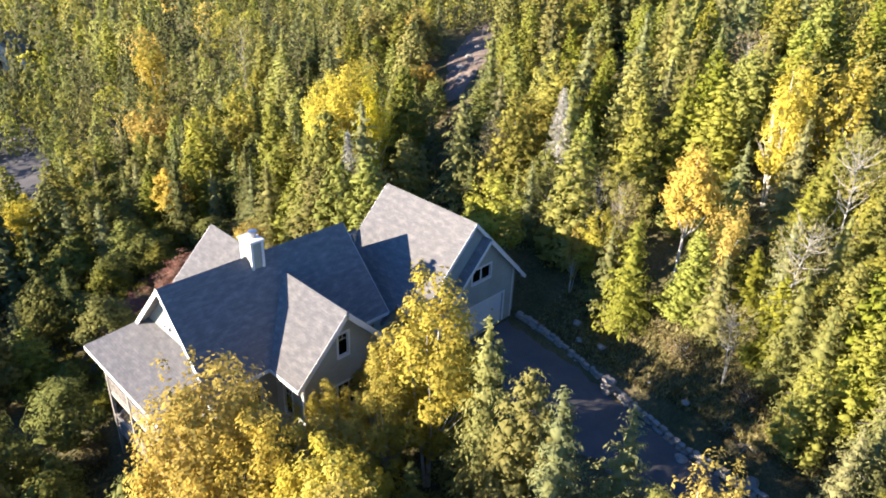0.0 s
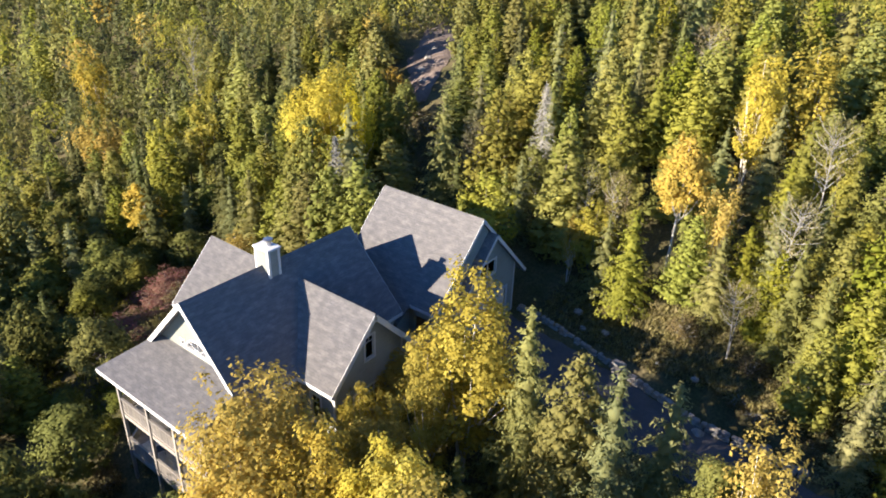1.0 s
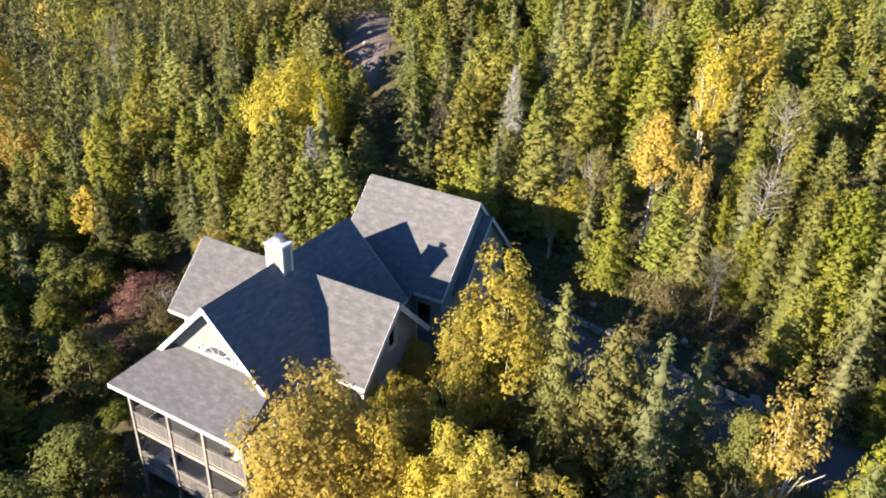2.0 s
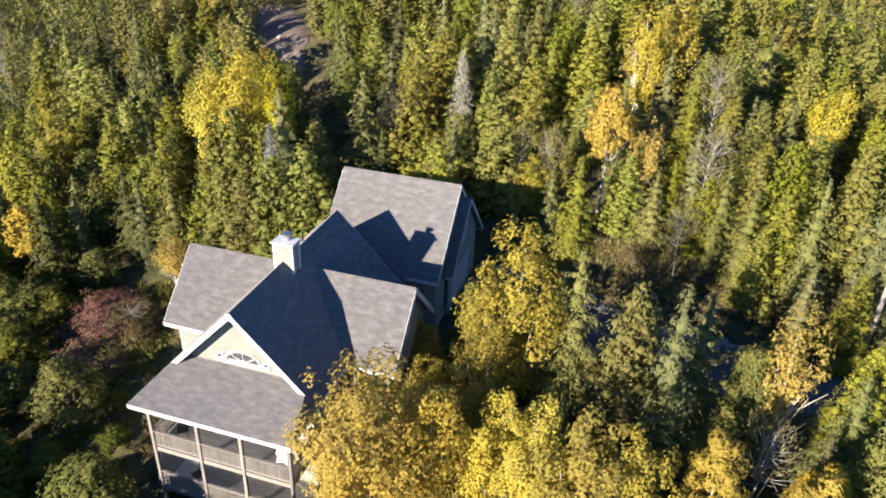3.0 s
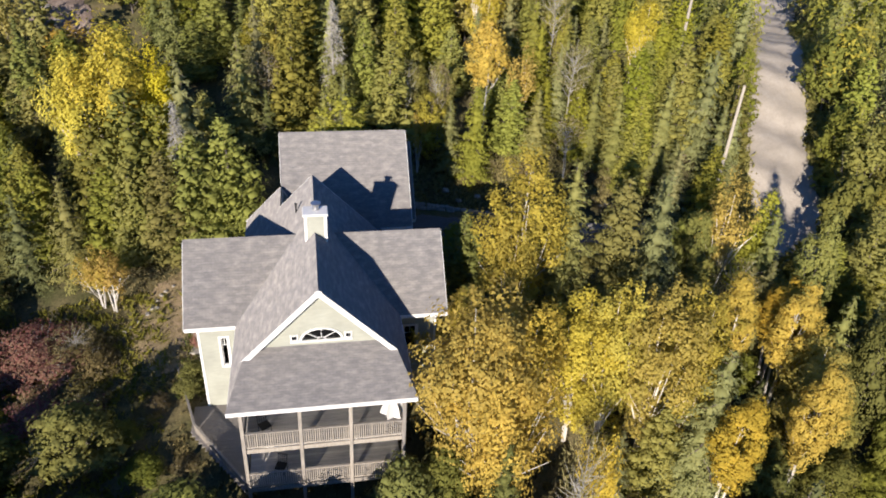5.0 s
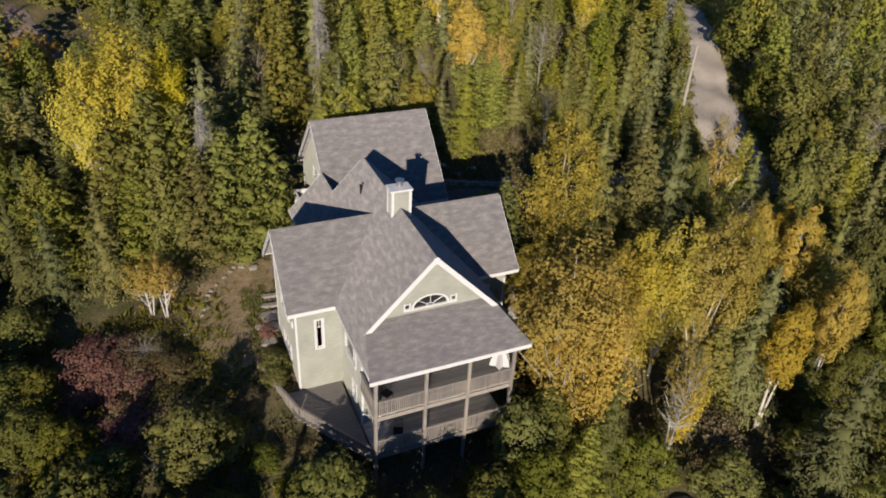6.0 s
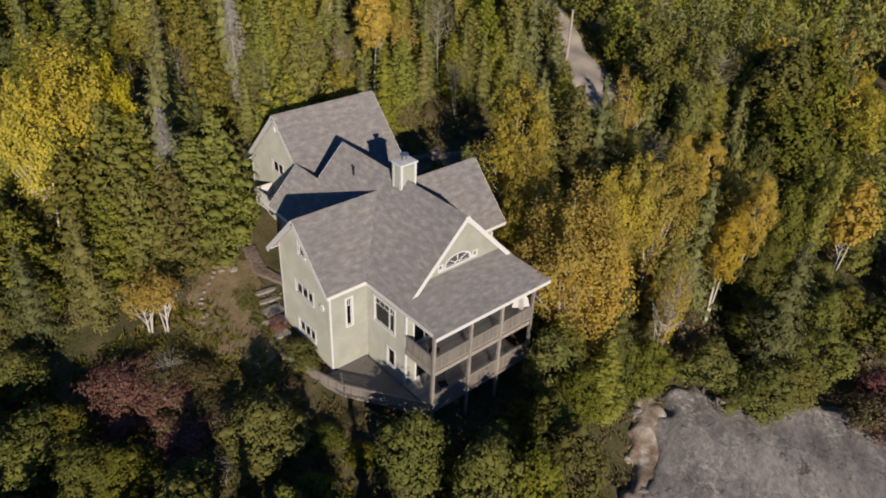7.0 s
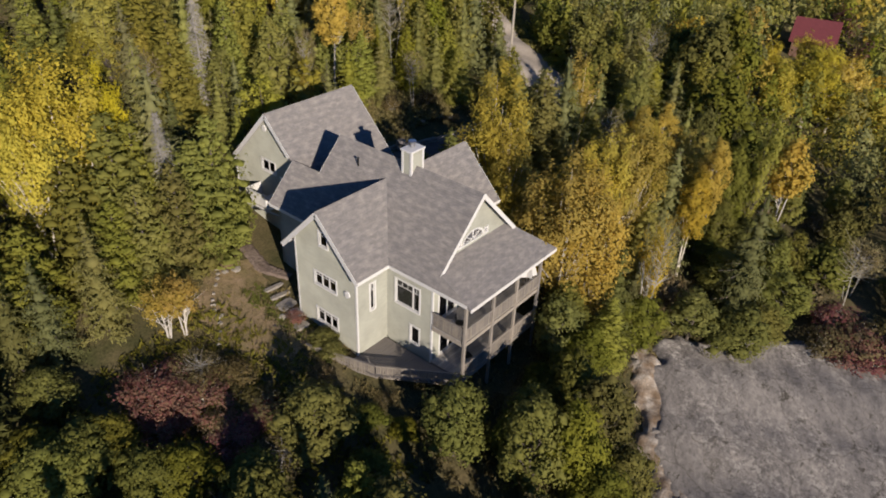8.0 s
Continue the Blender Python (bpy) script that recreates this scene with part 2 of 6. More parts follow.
def thing(name, at, label, category, group="", rz=0.0):
    ob = new(name)
    ob.empty_display_size = 0.3
    ob.matrix_world = pose(*at, 0, 0, rz)
    return tagged(ob, label, category, group)


def box(bm, x0, x1, y0, y1, z0, z1, bevel=0.0):
    m = Matrix.LocRotScale(((x0 + x1) / 2, (y0 + y1) / 2, (z0 + z1) / 2), None, (x1 - x0, y1 - y0, z1 - z0))
    vs = bmesh.ops.create_cube(bm, size=1.0, matrix=m)["verts"]
    if bevel:
        es = list({e for v in vs for e in v.link_edges})
        bmesh.ops.bevel(bm, geom=es, offset=bevel, segments=1, affect="EDGES")


def beam(bm, a, b, w, d, up=(0, 0, 1)):
    """A rectangular bar from a to b, w wide and d deep (along up)."""
    a, b = Vector(a), Vector(b)
    f = (b - a).normalized()
    s = f.cross(Vector(up)).normalized()
    u = s.cross(f)
    vs = []
    for p in (a, b):
        for i, j in ((-1, -1), (1, -1), (1, 1), (-1, 1)):
            vs.append(bm.verts.new(p + s * (i * w / 2) + u * (j * d / 2)))
    for q in ((0, 1, 2, 3), (7, 6, 5, 4), (0, 4, 5, 1), (1, 5, 6, 2), (2, 6, 7, 3), (3, 7, 4, 0)):
        bm.faces.new([vs[k] for k in q])


def tube(bm, pts, radii, n=6):
    rings = []
    for i, p in enumerate(pts):
        p = Vector(p)
        d = Vector(pts[min(i + 1, len(pts) - 1)]) - Vector(pts[max(i - 1, 0)])
        d.normalize()
        s = d.cross(Vector((0.3, 0.9, 0.1))).normalized()
        u = s.cross(d)
        rings.append([bm.verts.new(p + (s * math.cos(a) + u * math.sin(a)) * radii[i]) for a in (k * 2 * math.pi / n for k in range(n))])
    for r0, r1 in zip(rings, rings[1:]):
        for k in range(n):
            bm.faces.new((r0[k], r0[(k + 1) % n], r1[(k + 1) % n], r1[k]))
    bm.faces.new(rings[0][::-1])
    bm.faces.new(rings[-1])


def slab(bm, pts, thick):
    """A sheet with the given upper outline, thick metres deep; UVs run along the slope."""
    uv = bm.loops.layers.uv.verify()
    pts = [Vector(p) for p in pts]
    nrm = (pts[1] - pts[0]).cross(pts[2] - pts[0]).normalized()
    if nrm.z < 0:
        pts.reverse()
        nrm = -nrm
    top = [bm.verts.new(p) for p in pts]
    low = [bm.verts.new(p - Vector((0, 0, thick))) for p in pts]
    faces = [bm.faces.new(top), bm.faces.new(low[::-1])]
    for i in range(len(pts)):
        j = (i + 1) % len(pts)
        faces.append(bm.faces.new((top[j], top[i], low[i], low[j])))
    along = Vector((0, 0, 1)).cross(nrm).normalized()
    upw = nrm.cross(along)
    for f in faces:
        for lp in f.loops:
            lp[uv].uv = (lp.vert.co.dot(along), lp.vert.co.dot(upw))


# ---- the lie of the land ----
def smooth(v, a, b):
    s = np.clip((v - a) / (b - a), 0, 1)
    return s * s * (3 - 2 * s)


def land(x, y):
    """Height of the ground at x, y (arrays or numbers)."""
    z = np.interp(y, [-400, -60, -25, -10, -4, 2, 6, 12, 20, 30, 48, 70, 120, 400, 1500],
                  [-14, -9, -6.0, -4.2, -2.6, -0.6, 0.3, 0.9, 2.0, 4.6, 11.3, 15, 18, 26, 40])
    # the ridge behind the garage
    z = z + np.interp(y, [20, 24, 30, 38, 48, 70, 90], [0, 0.35, 1.5, 1.8, 1.3, 0.8, 0]) * (1 - smooth(x, 22, 36))
    z = z - smooth(y, 22, 70) * smooth(x, 18, 60) * (z - 2.5) * 0.8
    z = z - 2.5 * smooth(-x, 9, 30) - 6.0 * smooth(-x, 25, 62) * (1 - 0.6 * smooth(y, 25, 60))
    # terrace of the drive in front of the garage
    drive = smooth(x, 4.5, 7.0) * (1 - smooth(x, 26, 40)) * smooth(y, 12.0, 15.0) * (1 - smooth(y, 20.6, 21.6))
    zd = np.interp(x, [6, 8, 15, 24, 40], [2.80, 2.65, 1.65, 1.0, 1.6])
    return z + (zd - z) * drive


def land_rough(x, y):
    n = 0.25 * np.sin(x * 0.31 + 1.3) * np.cos(y * 0.27) + 0.12 * np.sin(x * 0.9 + y * 0.7) + 0.06 * np.sin(2.1 * x - 1.7 * y)
    calm = smooth(x, 4.5, 7.0) * (1 - smooth(x, 26, 40)) * smooth(y, 12.0, 15.0) * (1 - smooth(y, 20.6, 21.6))
    near = np.maximum(calm, (1 - smooth(np.hypot(x, y - 9), 12, 18)))
    return land(x, y) + n * (1 - near)


def grid_sheet(name, xs, ys, zfun, material, lift=0.0, keep=None):
    X, Y = np.meshgrid(xs, ys, indexing="ij")
    Z = zfun(X, Y) + lift
    nx, ny = X.shape
    verts = np.stack([X, Y, Z], -1).reshape(-1, 3)
    i, j = np.meshgrid(np.arange(nx - 1), np.arange(ny - 1), indexing="ij")
    a = (i * ny + j).ravel()
    faces = np.stack([a, a + ny, a + ny + 1, a + 1], -1)
    if keep is not None:
        c = verts[faces].mean(1)
        faces = faces[keep(c[:, 0], c[:, 1])]
    me = bpy.data.meshes.new(name)
    me.from_pydata(verts.tolist(), [], faces.tolist())
    me.update()
    me.shade_smooth()
    me.materials.append(material)
    return new(name, me)


fx = np.concatenate([[-1500, -700, -350, -200, -140, -110], np.arange(-90, 110.1, 1.5), [130, 160, 220, 380, 750, 1500]])
fy = np.concatenate([[-1500, -700, -300, -150, -90], np.arange(-65, 130.1, 1.5), [145, 170, 220, 380, 750, 1500]])
tagged(grid_sheet("ground", fx, fy, land_rough, M_FLOOR), "dark forest floor with moss and fallen leaves", "ground", kind="structure")


def strip(name, line, widths, material, lift, label, category, n=60):
    """A ribbon that follows the ground along a line of plan points."""
    line = np.array(line, float)
    d = np.concatenate([[0], np.cumsum(np.hypot(*np.diff(line, axis=0).T))])
    s = np.linspace(0, d[-1], n)
    cx, cy, w = np.interp(s, d, line[:, 0]), np.interp(s, d, line[:, 1]), np.interp(s, d, widths)
    tx, ty = np.gradient(cx), np.gradient(cy)
    l = np.hypot(tx, ty)
    px, py = -ty / l, tx / l
    m = 9
    verts, faces = [], []
    for k in range(n):
        for q in range(m):
            o = (q / (m - 1) - 0.5) * w[k] * (1 + 0.08 * math.sin(k * 1.7 + q))
            x, y = cx[k] + px[k] * o, cy[k] + py[k] * o
            edge = 0.12 if q in (0, m - 1) else 0.0
            verts.append((x, y, float(land_rough(np.float64(x), np.float64(y))) + lift - edge))
    for k in range(n - 1):
        for q in range(m - 1):
            a = k * m + q
            faces.append((a, a + m, a + m + 1, a + 1))
    me = bpy.data.meshes.new(name)
    me.from_pydata(verts, [], faces)
    me.update()
    me.shade_smooth()
    me.materials.append(material)
    return tagged(new(name, me), label, category, kind="structure")


strip("driveway", [(6.9, 17.4), (12, 17.8), (18, 17.6), (26, 16.6), (38, 15.5)], [6.2, 6.0, 5.0, 4.5, 5.0], M_ASPHALT, 0.10,
      "dark asphalt driveway leading to the garage", "driveway")
strip("gravel_road", [(36.8, 13.5), (37.6, 16), (39.2, 20), (43, 29), (55, 50), (66.8, 70), (76, 88), (86, 100)], [4.5, 6.0, 6.0, 5.8, 6.2, 7, 13, 20], M_GRAVEL, 0.16,
      "pale gravel road through the forest", "road", 180)
strip("garden_path", [(-8.2, 7.0), (-9.2, 10.2), (-8.8, 13.0), (-6.6, 16.6)], [3.0, 5.6, 5.8, 3.6], M_GRASS, 0.06,
      "dry grassy clearing beside the house", "lawn", 40)
strip("bare_slope", [(-17.5, 39.5), (-21, 45), (-24.3, 50), (-28, 56), (-33, 62)], [1.5, 3.6, 6.0, 5.0, 2.5], M_BANK, 0.15, "bare pinkish earth bank", "bank", 30)


def fbm(X, Y, scale, octaves=5, seed=0.0):
    out = np.zeros(X.size)
    for k, (x, y) in enumerate(zip(X.ravel(), Y.ravel())):
        out[k] = noise.fractal(Vector((x * scale, y * scale, seed)), 0.9, 2.1, octaves)
    return out.reshape(X.shape)


def outcrop():
    """The wide bare rock below the house."""
    def zf(X, Y):
        n1 = fbm(X, Y, 0.16, 3, 3.0)
        n2 = fbm(X * 0.6, Y * 0.5, 0.9, 4, 9.0)
        e = ((X - 10.5) / 12.7) ** 2 + ((Y + 21) / 13.0) ** 2 + 0.26 * n1 + 0.07 * n2
        rise = 1 - smooth(e, 0.76, 1.06)
        n3 = fbm(X, Y, 1.6, 5, 21.0)
        z = land_rough(X, Y) - 0.55 + rise * (1.0 + 0.07 * n1 + 0.02 * n2 + 0.035 * np.maximum(n3, -0.2))
        return z
    ob = grid_sheet("rock_outcrop", np.arange(-4, 26, 0.22), np.arange(-36, -6, 0.22), zf, M_ROCK)
    tagged(ob, "broad bare grey rock outcrop with cracks", "rock", kind="structure")


outcrop()


def eroded_edge():
    """Crumbled ochre earth with an uneven outline along the rock's edge."""
    line = [(9.4, -8.2), (6.6, -10.0), (4.2, -11.6), (1.8, -13.6), (-0.4, -16.4)]

    def zf(X, Y):
        d = np.full(X.shape, 1e9)
        for (ax, ay), (bx, by) in zip(line, line[1:]):
            t = np.clip(((X - ax) * (bx - ax) + (Y - ay) * (by - ay)) / ((bx - ax) ** 2 + (by - ay) ** 2), 0, 1)
            d = np.minimum(d, np.hypot(X - ax - t * (bx - ax), Y - ay - t * (by - ay)))
        n1, n2 = fbm(X, Y, 0.55, 4, 31.0), fbm(X, Y, 1.7, 4, 44.0)
        return land_rough(X, Y) - 0.35 + (0.75 + 0.12 * n2) * (1 - smooth(d / 1.5 + 0.45 * n1, 0.35, 1.0))
    ob = grid_sheet("eroded_edge", np.arange(-3, 12, 0.2), np.arange(-19, -5, 0.2), zf, M_CRUMBLE)
    tagged(ob, "eroded ochre earth along the rock's edge", "bank", kind="structure")


eroded_edge()

# ---- the house ----
K = 1.03                     # slope of all the steep roofs
RZ, CZ, GZ, LZ = 10.50, 9.46, 10.96, 9.72   # ridge heights: main, cross wings, garage, garage extension
CY, GY, LY = 6.83, 17.37, 18.3         # plan lines of the cross ridge and the garage ridge
EZ = 6.08                    # eaves
MX = (RZ - EZ) / K           # main eave, from the middle
CE = (CZ - EZ) / K           # wing eave, from its ridge
GE_ = (GZ - 6.20) / K
TH = 0.20

house = thing("house", (0, 6, 0), "sage green lap-sided house with grey shingle roofs and white trim", "house")


def hpart(name, bm, mat, label="", parent=None):
    """A part of the house, drawn in world metres."""
    ob = link_mesh(name, bm, mat, None, label)
    ob.parent = parent or house
    if parent is None:
        ob.matrix_parent_inverse = Matrix.Translation((0, -6, 0))
    return ob


def roof(pts, label=""):
    bm = bmesh.new()
    slab(bm, pts, TH)
    return hpart("roof", bm, M_SHINGLE, label)


def hz(y):
    """Height of the low front roof."""
    return 6.0 + 0.25 * (y + 2.73)


FY, WY = 0.65, -2.73         # gable wall line and front eave
xw, xf = (RZ - hz(FY)) / K, (RZ - hz(WY)) / K
x0r = (RZ - hz(0)) / K
YR = 11.94
roof([(0, 0, RZ), (0, YR, RZ), (MX, YR, EZ), (MX, -2.4, EZ), (xf, WY, hz(WY)), (x0r, 0, hz(0))])
roof([(0, 0, RZ), (-x0r, 0, hz(0)), (-xf, WY, hz(WY)), (-MX, -2.4, EZ), (-MX, 14.6, EZ), (-2.0, 14.6, RZ - 2.0 * K), (-2.0, YR, RZ - 2.0 * K), (0, YR, RZ)])
roof([(-xw, FY, hz(FY)), (xw, FY, hz(FY)), (xf, WY, hz(WY)), (-xf, WY, hz(WY))], "low shingled roof over the deck")
vx = (RZ - CZ) / K
for s in (-1, 1):
    xe = 6.90 * s
    roof([(xe, CY, CZ), (xe, CY - CE, EZ), (s * MX, CY - CE, EZ), (s * vx, CY, CZ)])
    roof([(xe, CY, CZ), (s * vx, CY, CZ), (s * MX, CY + CE, EZ), (xe, CY + CE, EZ)])
# garage: tall part and the lower step above its door
roof([(-2.0, GY, GZ), (6.25, GY, GZ), (6.25, GY - GE_, 6.2), (4.2, GY - GE_, 6.2), (4.0, 11.7, GZ - K * (GY - 11.7)), (-1.95, 11.7, GZ - K * (GY - 11.7))])
roof([(-2.0, GY, GZ), (-2.0, GY + GE_, 6.2), (6.25, GY + GE_, 6.2), (6.25, GY, GZ)])
LE = (LZ - 5.75) / K
LX = 6.72
roof([(6.0, LY, LZ), (LX, LY, LZ), (LX, LY - LE, 5.75), (6.0, LY - LE, 5.75)])
roof([(6.0, LY, LZ), (6.0, LY + LE, 5.75), (LX, LY + LE, 5.75), (LX, LY, LZ)])


def board(a, b, w=0.022, d=0.22, drop=0.15, name="fascia"):
    bm = bmesh.new()
    beam(bm, Vector(a) - Vector((0, 0, drop)), Vector(b) - Vector((0, 0, drop)), w, d)
    return hpart(name, bm, M_TRIM, "white painted trim board")


o = 0.013
for s in (-1, 1):
    board((-s * 0.06, -o, RZ + 0.06 * K), (s * x0r, -o, hz(0)), d=0.26, drop=0.17)
    board((s * (xf + 0.0), WY - o, hz(WY)), (0, WY - o, hz(WY)))
    board((s * (MX + o), -2.4, EZ), (s * (MX + o), CY - CE, EZ))
    board((s * (6.9 + o), CY, CZ), (s * (6.9 + o), CY - CE, EZ), d=0.30, drop=0.21)
    board((s * (6.9 + o), CY, CZ), (s * (6.9 + o), CY + CE, EZ), d=0.30, drop=0.21)
    board((s * 6.9, CY - CE - o, EZ), (s * MX, CY - CE - o, EZ))
    board((s * 6.9, CY + CE + o, EZ), (s * MX, CY + CE + o, EZ))
    board((0, YR + o, RZ), (s * 2.0, YR + o, RZ - 2.0 * K))
bm = bmesh.new()
box(bm, -0.16, 0.16, -o - 0.013, -o + 0.013, RZ - 0.42, RZ - 0.06)
hpart("gable_plate", bm, M_TRIM, "white painted trim board")
board((2.0, YR + o, RZ - 2.0 * K), (MX, YR + o, EZ))
board((MX + o, CY + CE, EZ), (MX + o, YR, EZ))
board((-MX - o, CY + CE, EZ), (-MX - o, 14.6, EZ))
board((-MX, 14.6 + o, EZ), (-2.0, 14.6 + o, RZ - 2 * K))
for s in (-1, 1):
    board((-2.0 - o, GY, GZ), (-2.0 - o, GY + (GE_ if s > 0 else -2.3), 6.2 if s > 0 else GZ - 2.3 * K), d=0.30, drop=0.21)
    board((6.25 + o, GY, GZ), (6.25 + o, GY + s * GE_, 6.2))
    board((LX + o, LY, LZ), (LX + o, LY + s * LE, 5.75))
    board((6.25, LY + s * (LE + o), 5.75), (LX, LY + s * (LE + o), 5.75))
board((-2.0, GY + GE_ + o, 6.2), (6.25, GY + GE_ + o, 6.2))
board((4.2, GY - GE_ - o, 6.2), (6.25, GY - GE_ - o, 6.2))


def wall(axis, at, outline, holes=(), thick=0.2, inward=1, name="wall", mat=None, label=""):
    """An upright wall on the plane axis=at; outline and holes are in (u, z); thickness goes to the inward side."""
    bm = bmesh.new()
    P = (lambda u, z: Vector((at, u, z))) if axis == "x" else (lambda u, z: Vector((u, at, z)))
    f = bm.faces.new([bm.verts.new(P(u, z)) for u, z in outline])
    U = Vector((0, 1, 0)) if axis == "x" else Vector((1, 0, 0))
    for u0, u1, z0, z1 in holes:
        for co, no in ((P(u0, 0), U), (P(u1, 0), U), (P(0, z0), Vector((0, 0, 1))), (P(0, z1), Vector((0, 0, 1)))):
            bmesh.ops.bisect_plane(bm, geom=bm.verts[:] + bm.edges[:] + bm.faces[:], plane_co=co, plane_no=no)
    gone = []
    for f in bm.faces:
        c = f.calc_center_median()
        u = c.y if axis == "x" else c.x
        if any(u0 < u < u1 and z0 < c.z < z1 for u0, u1, z0, z1 in holes):
            gone.append(f)
    bmesh.ops.delete(bm, geom=gone, context="FACES")
    ext = bmesh.ops.extrude_face_region(bm, geom=bm.faces[:])
    d = (Vector((1, 0, 0)) if axis == "x" else Vector((0, 1, 0))) * thick * inward
    bmesh.ops.translate(bm, verts=[v for v in ext["geom"] if isinstance(v, bmesh.types.BMVert)], vec=d)
    bmesh.ops.recalc_face_normals(bm, faces=bm.faces[:])
    return hpart(name, bm, mat or M_SIDING, label)


def window(axis, at, u0, u1, z0, z1, out, lights=1, bars=0, casing=0.11, split=None, curtain=True):
    """A framed window in an opening; out is +1 or -1 along the axis. lights: panes side by side."""
    B = (lambda bm, a0, a1, p0, p1, q0, q1: box(bm, min(at + out * a0, at + out * a1), max(at + out * a0, at + out * a1), p0, p1, q0, q1)) if axis == "x" else \
        (lambda bm, a0, a1, p0, p1, q0, q1: box(bm, p0, p1, min(at + out * a0, at + out * a1), max(at + out * a0, at + out * a1), q0, q1))
    bm = bmesh.new()
    c = casing
    B(bm, -0.02, 0.04, u0 - c, u0, z0 - c, z1 + c)
    B(bm, -0.02, 0.04, u1, u1 + c, z0 - c, z1 + c)
    B(bm, -0.02, 0.045, u0, u1, z1, z1 + c)
    B(bm, -0.02, 0.06, u0, u1, z0 - c, z0)
    w = hpart("window", bm, M_TRIM, "white framed window")
    edges = [u0 + (u1 - u0) * k / lights for k in range(lights + 1)] if split is None else [u0, *split, u1]
    for a, b in zip(edges, edges[1:]):
        bm = bmesh.new()
        s = 0.055
        B(bm, -0.10, -0.03, a, a + s, z0, z1)
        B(bm, -0.10, -0.03, b - s, b, z0, z1)
        B(bm, -0.10, -0.03, a + s, b - s, z0, z0 + s)
        B(bm, -0.10, -0.03, a + s, b - s, z1 - s, z1)
        if bars:
            zb = z1 - (z1 - z0) * 0.27
            B(bm, -0.085, -0.045, a + s, b - s, zb - 0.02, zb + 0.02)
            n = max(2, int((b - a) / 0.35))
            for k in range(1, n):
                ub = a + (b - a) * k / n
                B(bm, -0.085, -0.045, ub - 0.018, ub + 0.018, zb + 0.02, z1 - s)
        fr = hpart("sash", bm, M_TRIM, "", w)
        bm = bmesh.new()
        B(bm, -0.070, -0.062, a + s, b - s, z0 + s, z1 - s)
        gl = hpart("pane", bm, M_GLASS, "clear window glass", w)
    if curtain:
        n = 10
        for side in (0, 1):
            bm = bmesh.new()
            ua = u0 - 0.05 if side == 0 else u1 - (u1 - u0) * 0.18
            ub = u0 + (u1 - u0) * 0.18 if side == 0 else u1 + 0.05
            P = (lambda a, u, z: (at + out * a, u, z)) if axis == "x" else (lambda a, u, z: (u, at + out * a, z))
            prev = None
            for k in range(n + 1):
                u = ua + (ub - ua) * k / n
                dd = 0.33 + 0.05 * (k % 2)
                col = [bm.verts.new(P(-dd, u, z0 - 0.1)), bm.verts.new(P(-dd, u, z1 + 0.05))]
                if prev:
                    bm.faces.new((prev[0], col[0], col[1], prev[1]))
                prev = col
            hpart("curtain", bm, M_CURTAIN, "pale linen curtain", w)
    return w


def under(zr, yc, u):
    return zr - K * abs(u - yc) - TH - 0.01


BASE = -1.2
# west wing
ww = [(5.90, 7.75, 3.90, 4.80), (5.92, 7.72, 1.05, 2.0), (6.50, 7.15, 6.88, 7.82)]
wall("x", -6.4, [(4.15, BASE), (9.5, BASE), (9.5, under(CZ, CY, 9.5)), (CY, under(CZ, CY, CY)), (4.15, under(CZ, CY, 4.15))], ww, 0.2, 1)
window("x", -6.4, 5.90, 7.75, 3.90, 4.80, -1, 3, 1)
window("x", -6.4, 5.92, 7.72, 1.05, 2.0, -1, 3, 1)
window("x", -6.4, 6.50, 7.15, 6.88, 7.82, -1, 1, 1)
zc = under(CZ, CY, 4.15)
wall("y", 4.15, [(-6.2, BASE), (-3.6, BASE), (-3.6, zc), (-6.2, zc)], [(-5.25, -4.90, 2.95, 4.85)], 0.2, 1)
window("y", 4.15, -5.25, -4.90, 2.95, 4.85, -1, 1, 1)
wall("y", 9.5, [(-6.2, BASE), (-3.6, BASE), (-3.6, zc), (-6.2, zc)], (), 0.2, -1)
# main block
zm = RZ - K * 3.8 - TH - 0.01
wall("x", -3.8, [(0.45, BASE), (4.15, BASE), (4.15, zm), (0.45, zm)], [(1.5, 3.38, 3.25, 4.95), (1.47, 2.13, 0.75, 2.0)], 0.2, 1)
window("x", -3.8, 1.5, 3.38, 3.25, 4.95, -1, 2, 1, split=[2.02])
window("x", -3.8, 1.47, 2.13, 0.75, 2.0, -1, 1, 0)
wall("x", -3.8, [(9.5, BASE), (14.2, BASE), (14.2, zm), (9.5, zm)], [(10.6, 12.2, 2.6, 4.6)], 0.2, 1)
window("x", -3.8, 10.6, 12.2, 2.6, 4.6, -1, 2, 0)
wall("x", 3.8, [(0.45, BASE), (4.15, BASE), (4.15, zm), (0.45, zm)], [(2.0, 3.2, 3.2, 4.9)], 0.2, -1)
window("x", 3.8, 2.0, 3.2, 3.2, 4.9, 1, 2, 1)
wall("x", 3.8, [(9.5, BASE), (13.2, BASE), (13.2, 5.3), (11.6, 5.3), (11.6, zm), (9.5, zm)], [(10.3, 11.2, 3.2, 5.2)], 0.2, -1)
front = [(-3.2, -1.6, 2.95, 4.95), (-0.9, 0.9, 2.95, 4.95), (1.5, 3.1, 3.4, 4.95), (-3.0, -1.2, 0.15, 2.2), (0.2, 2.6, 0.15, 2.2)]
wall("y", 0.45, [(-3.6, BASE), (3.6, BASE), (3.6, 6.2), (-3.6, 6.2)], front, 0.2, 1)
for u0, u1, z0, z1 in front:
    window("y", 0.45, u0, u1, z0, z1, -1, 2, 0)
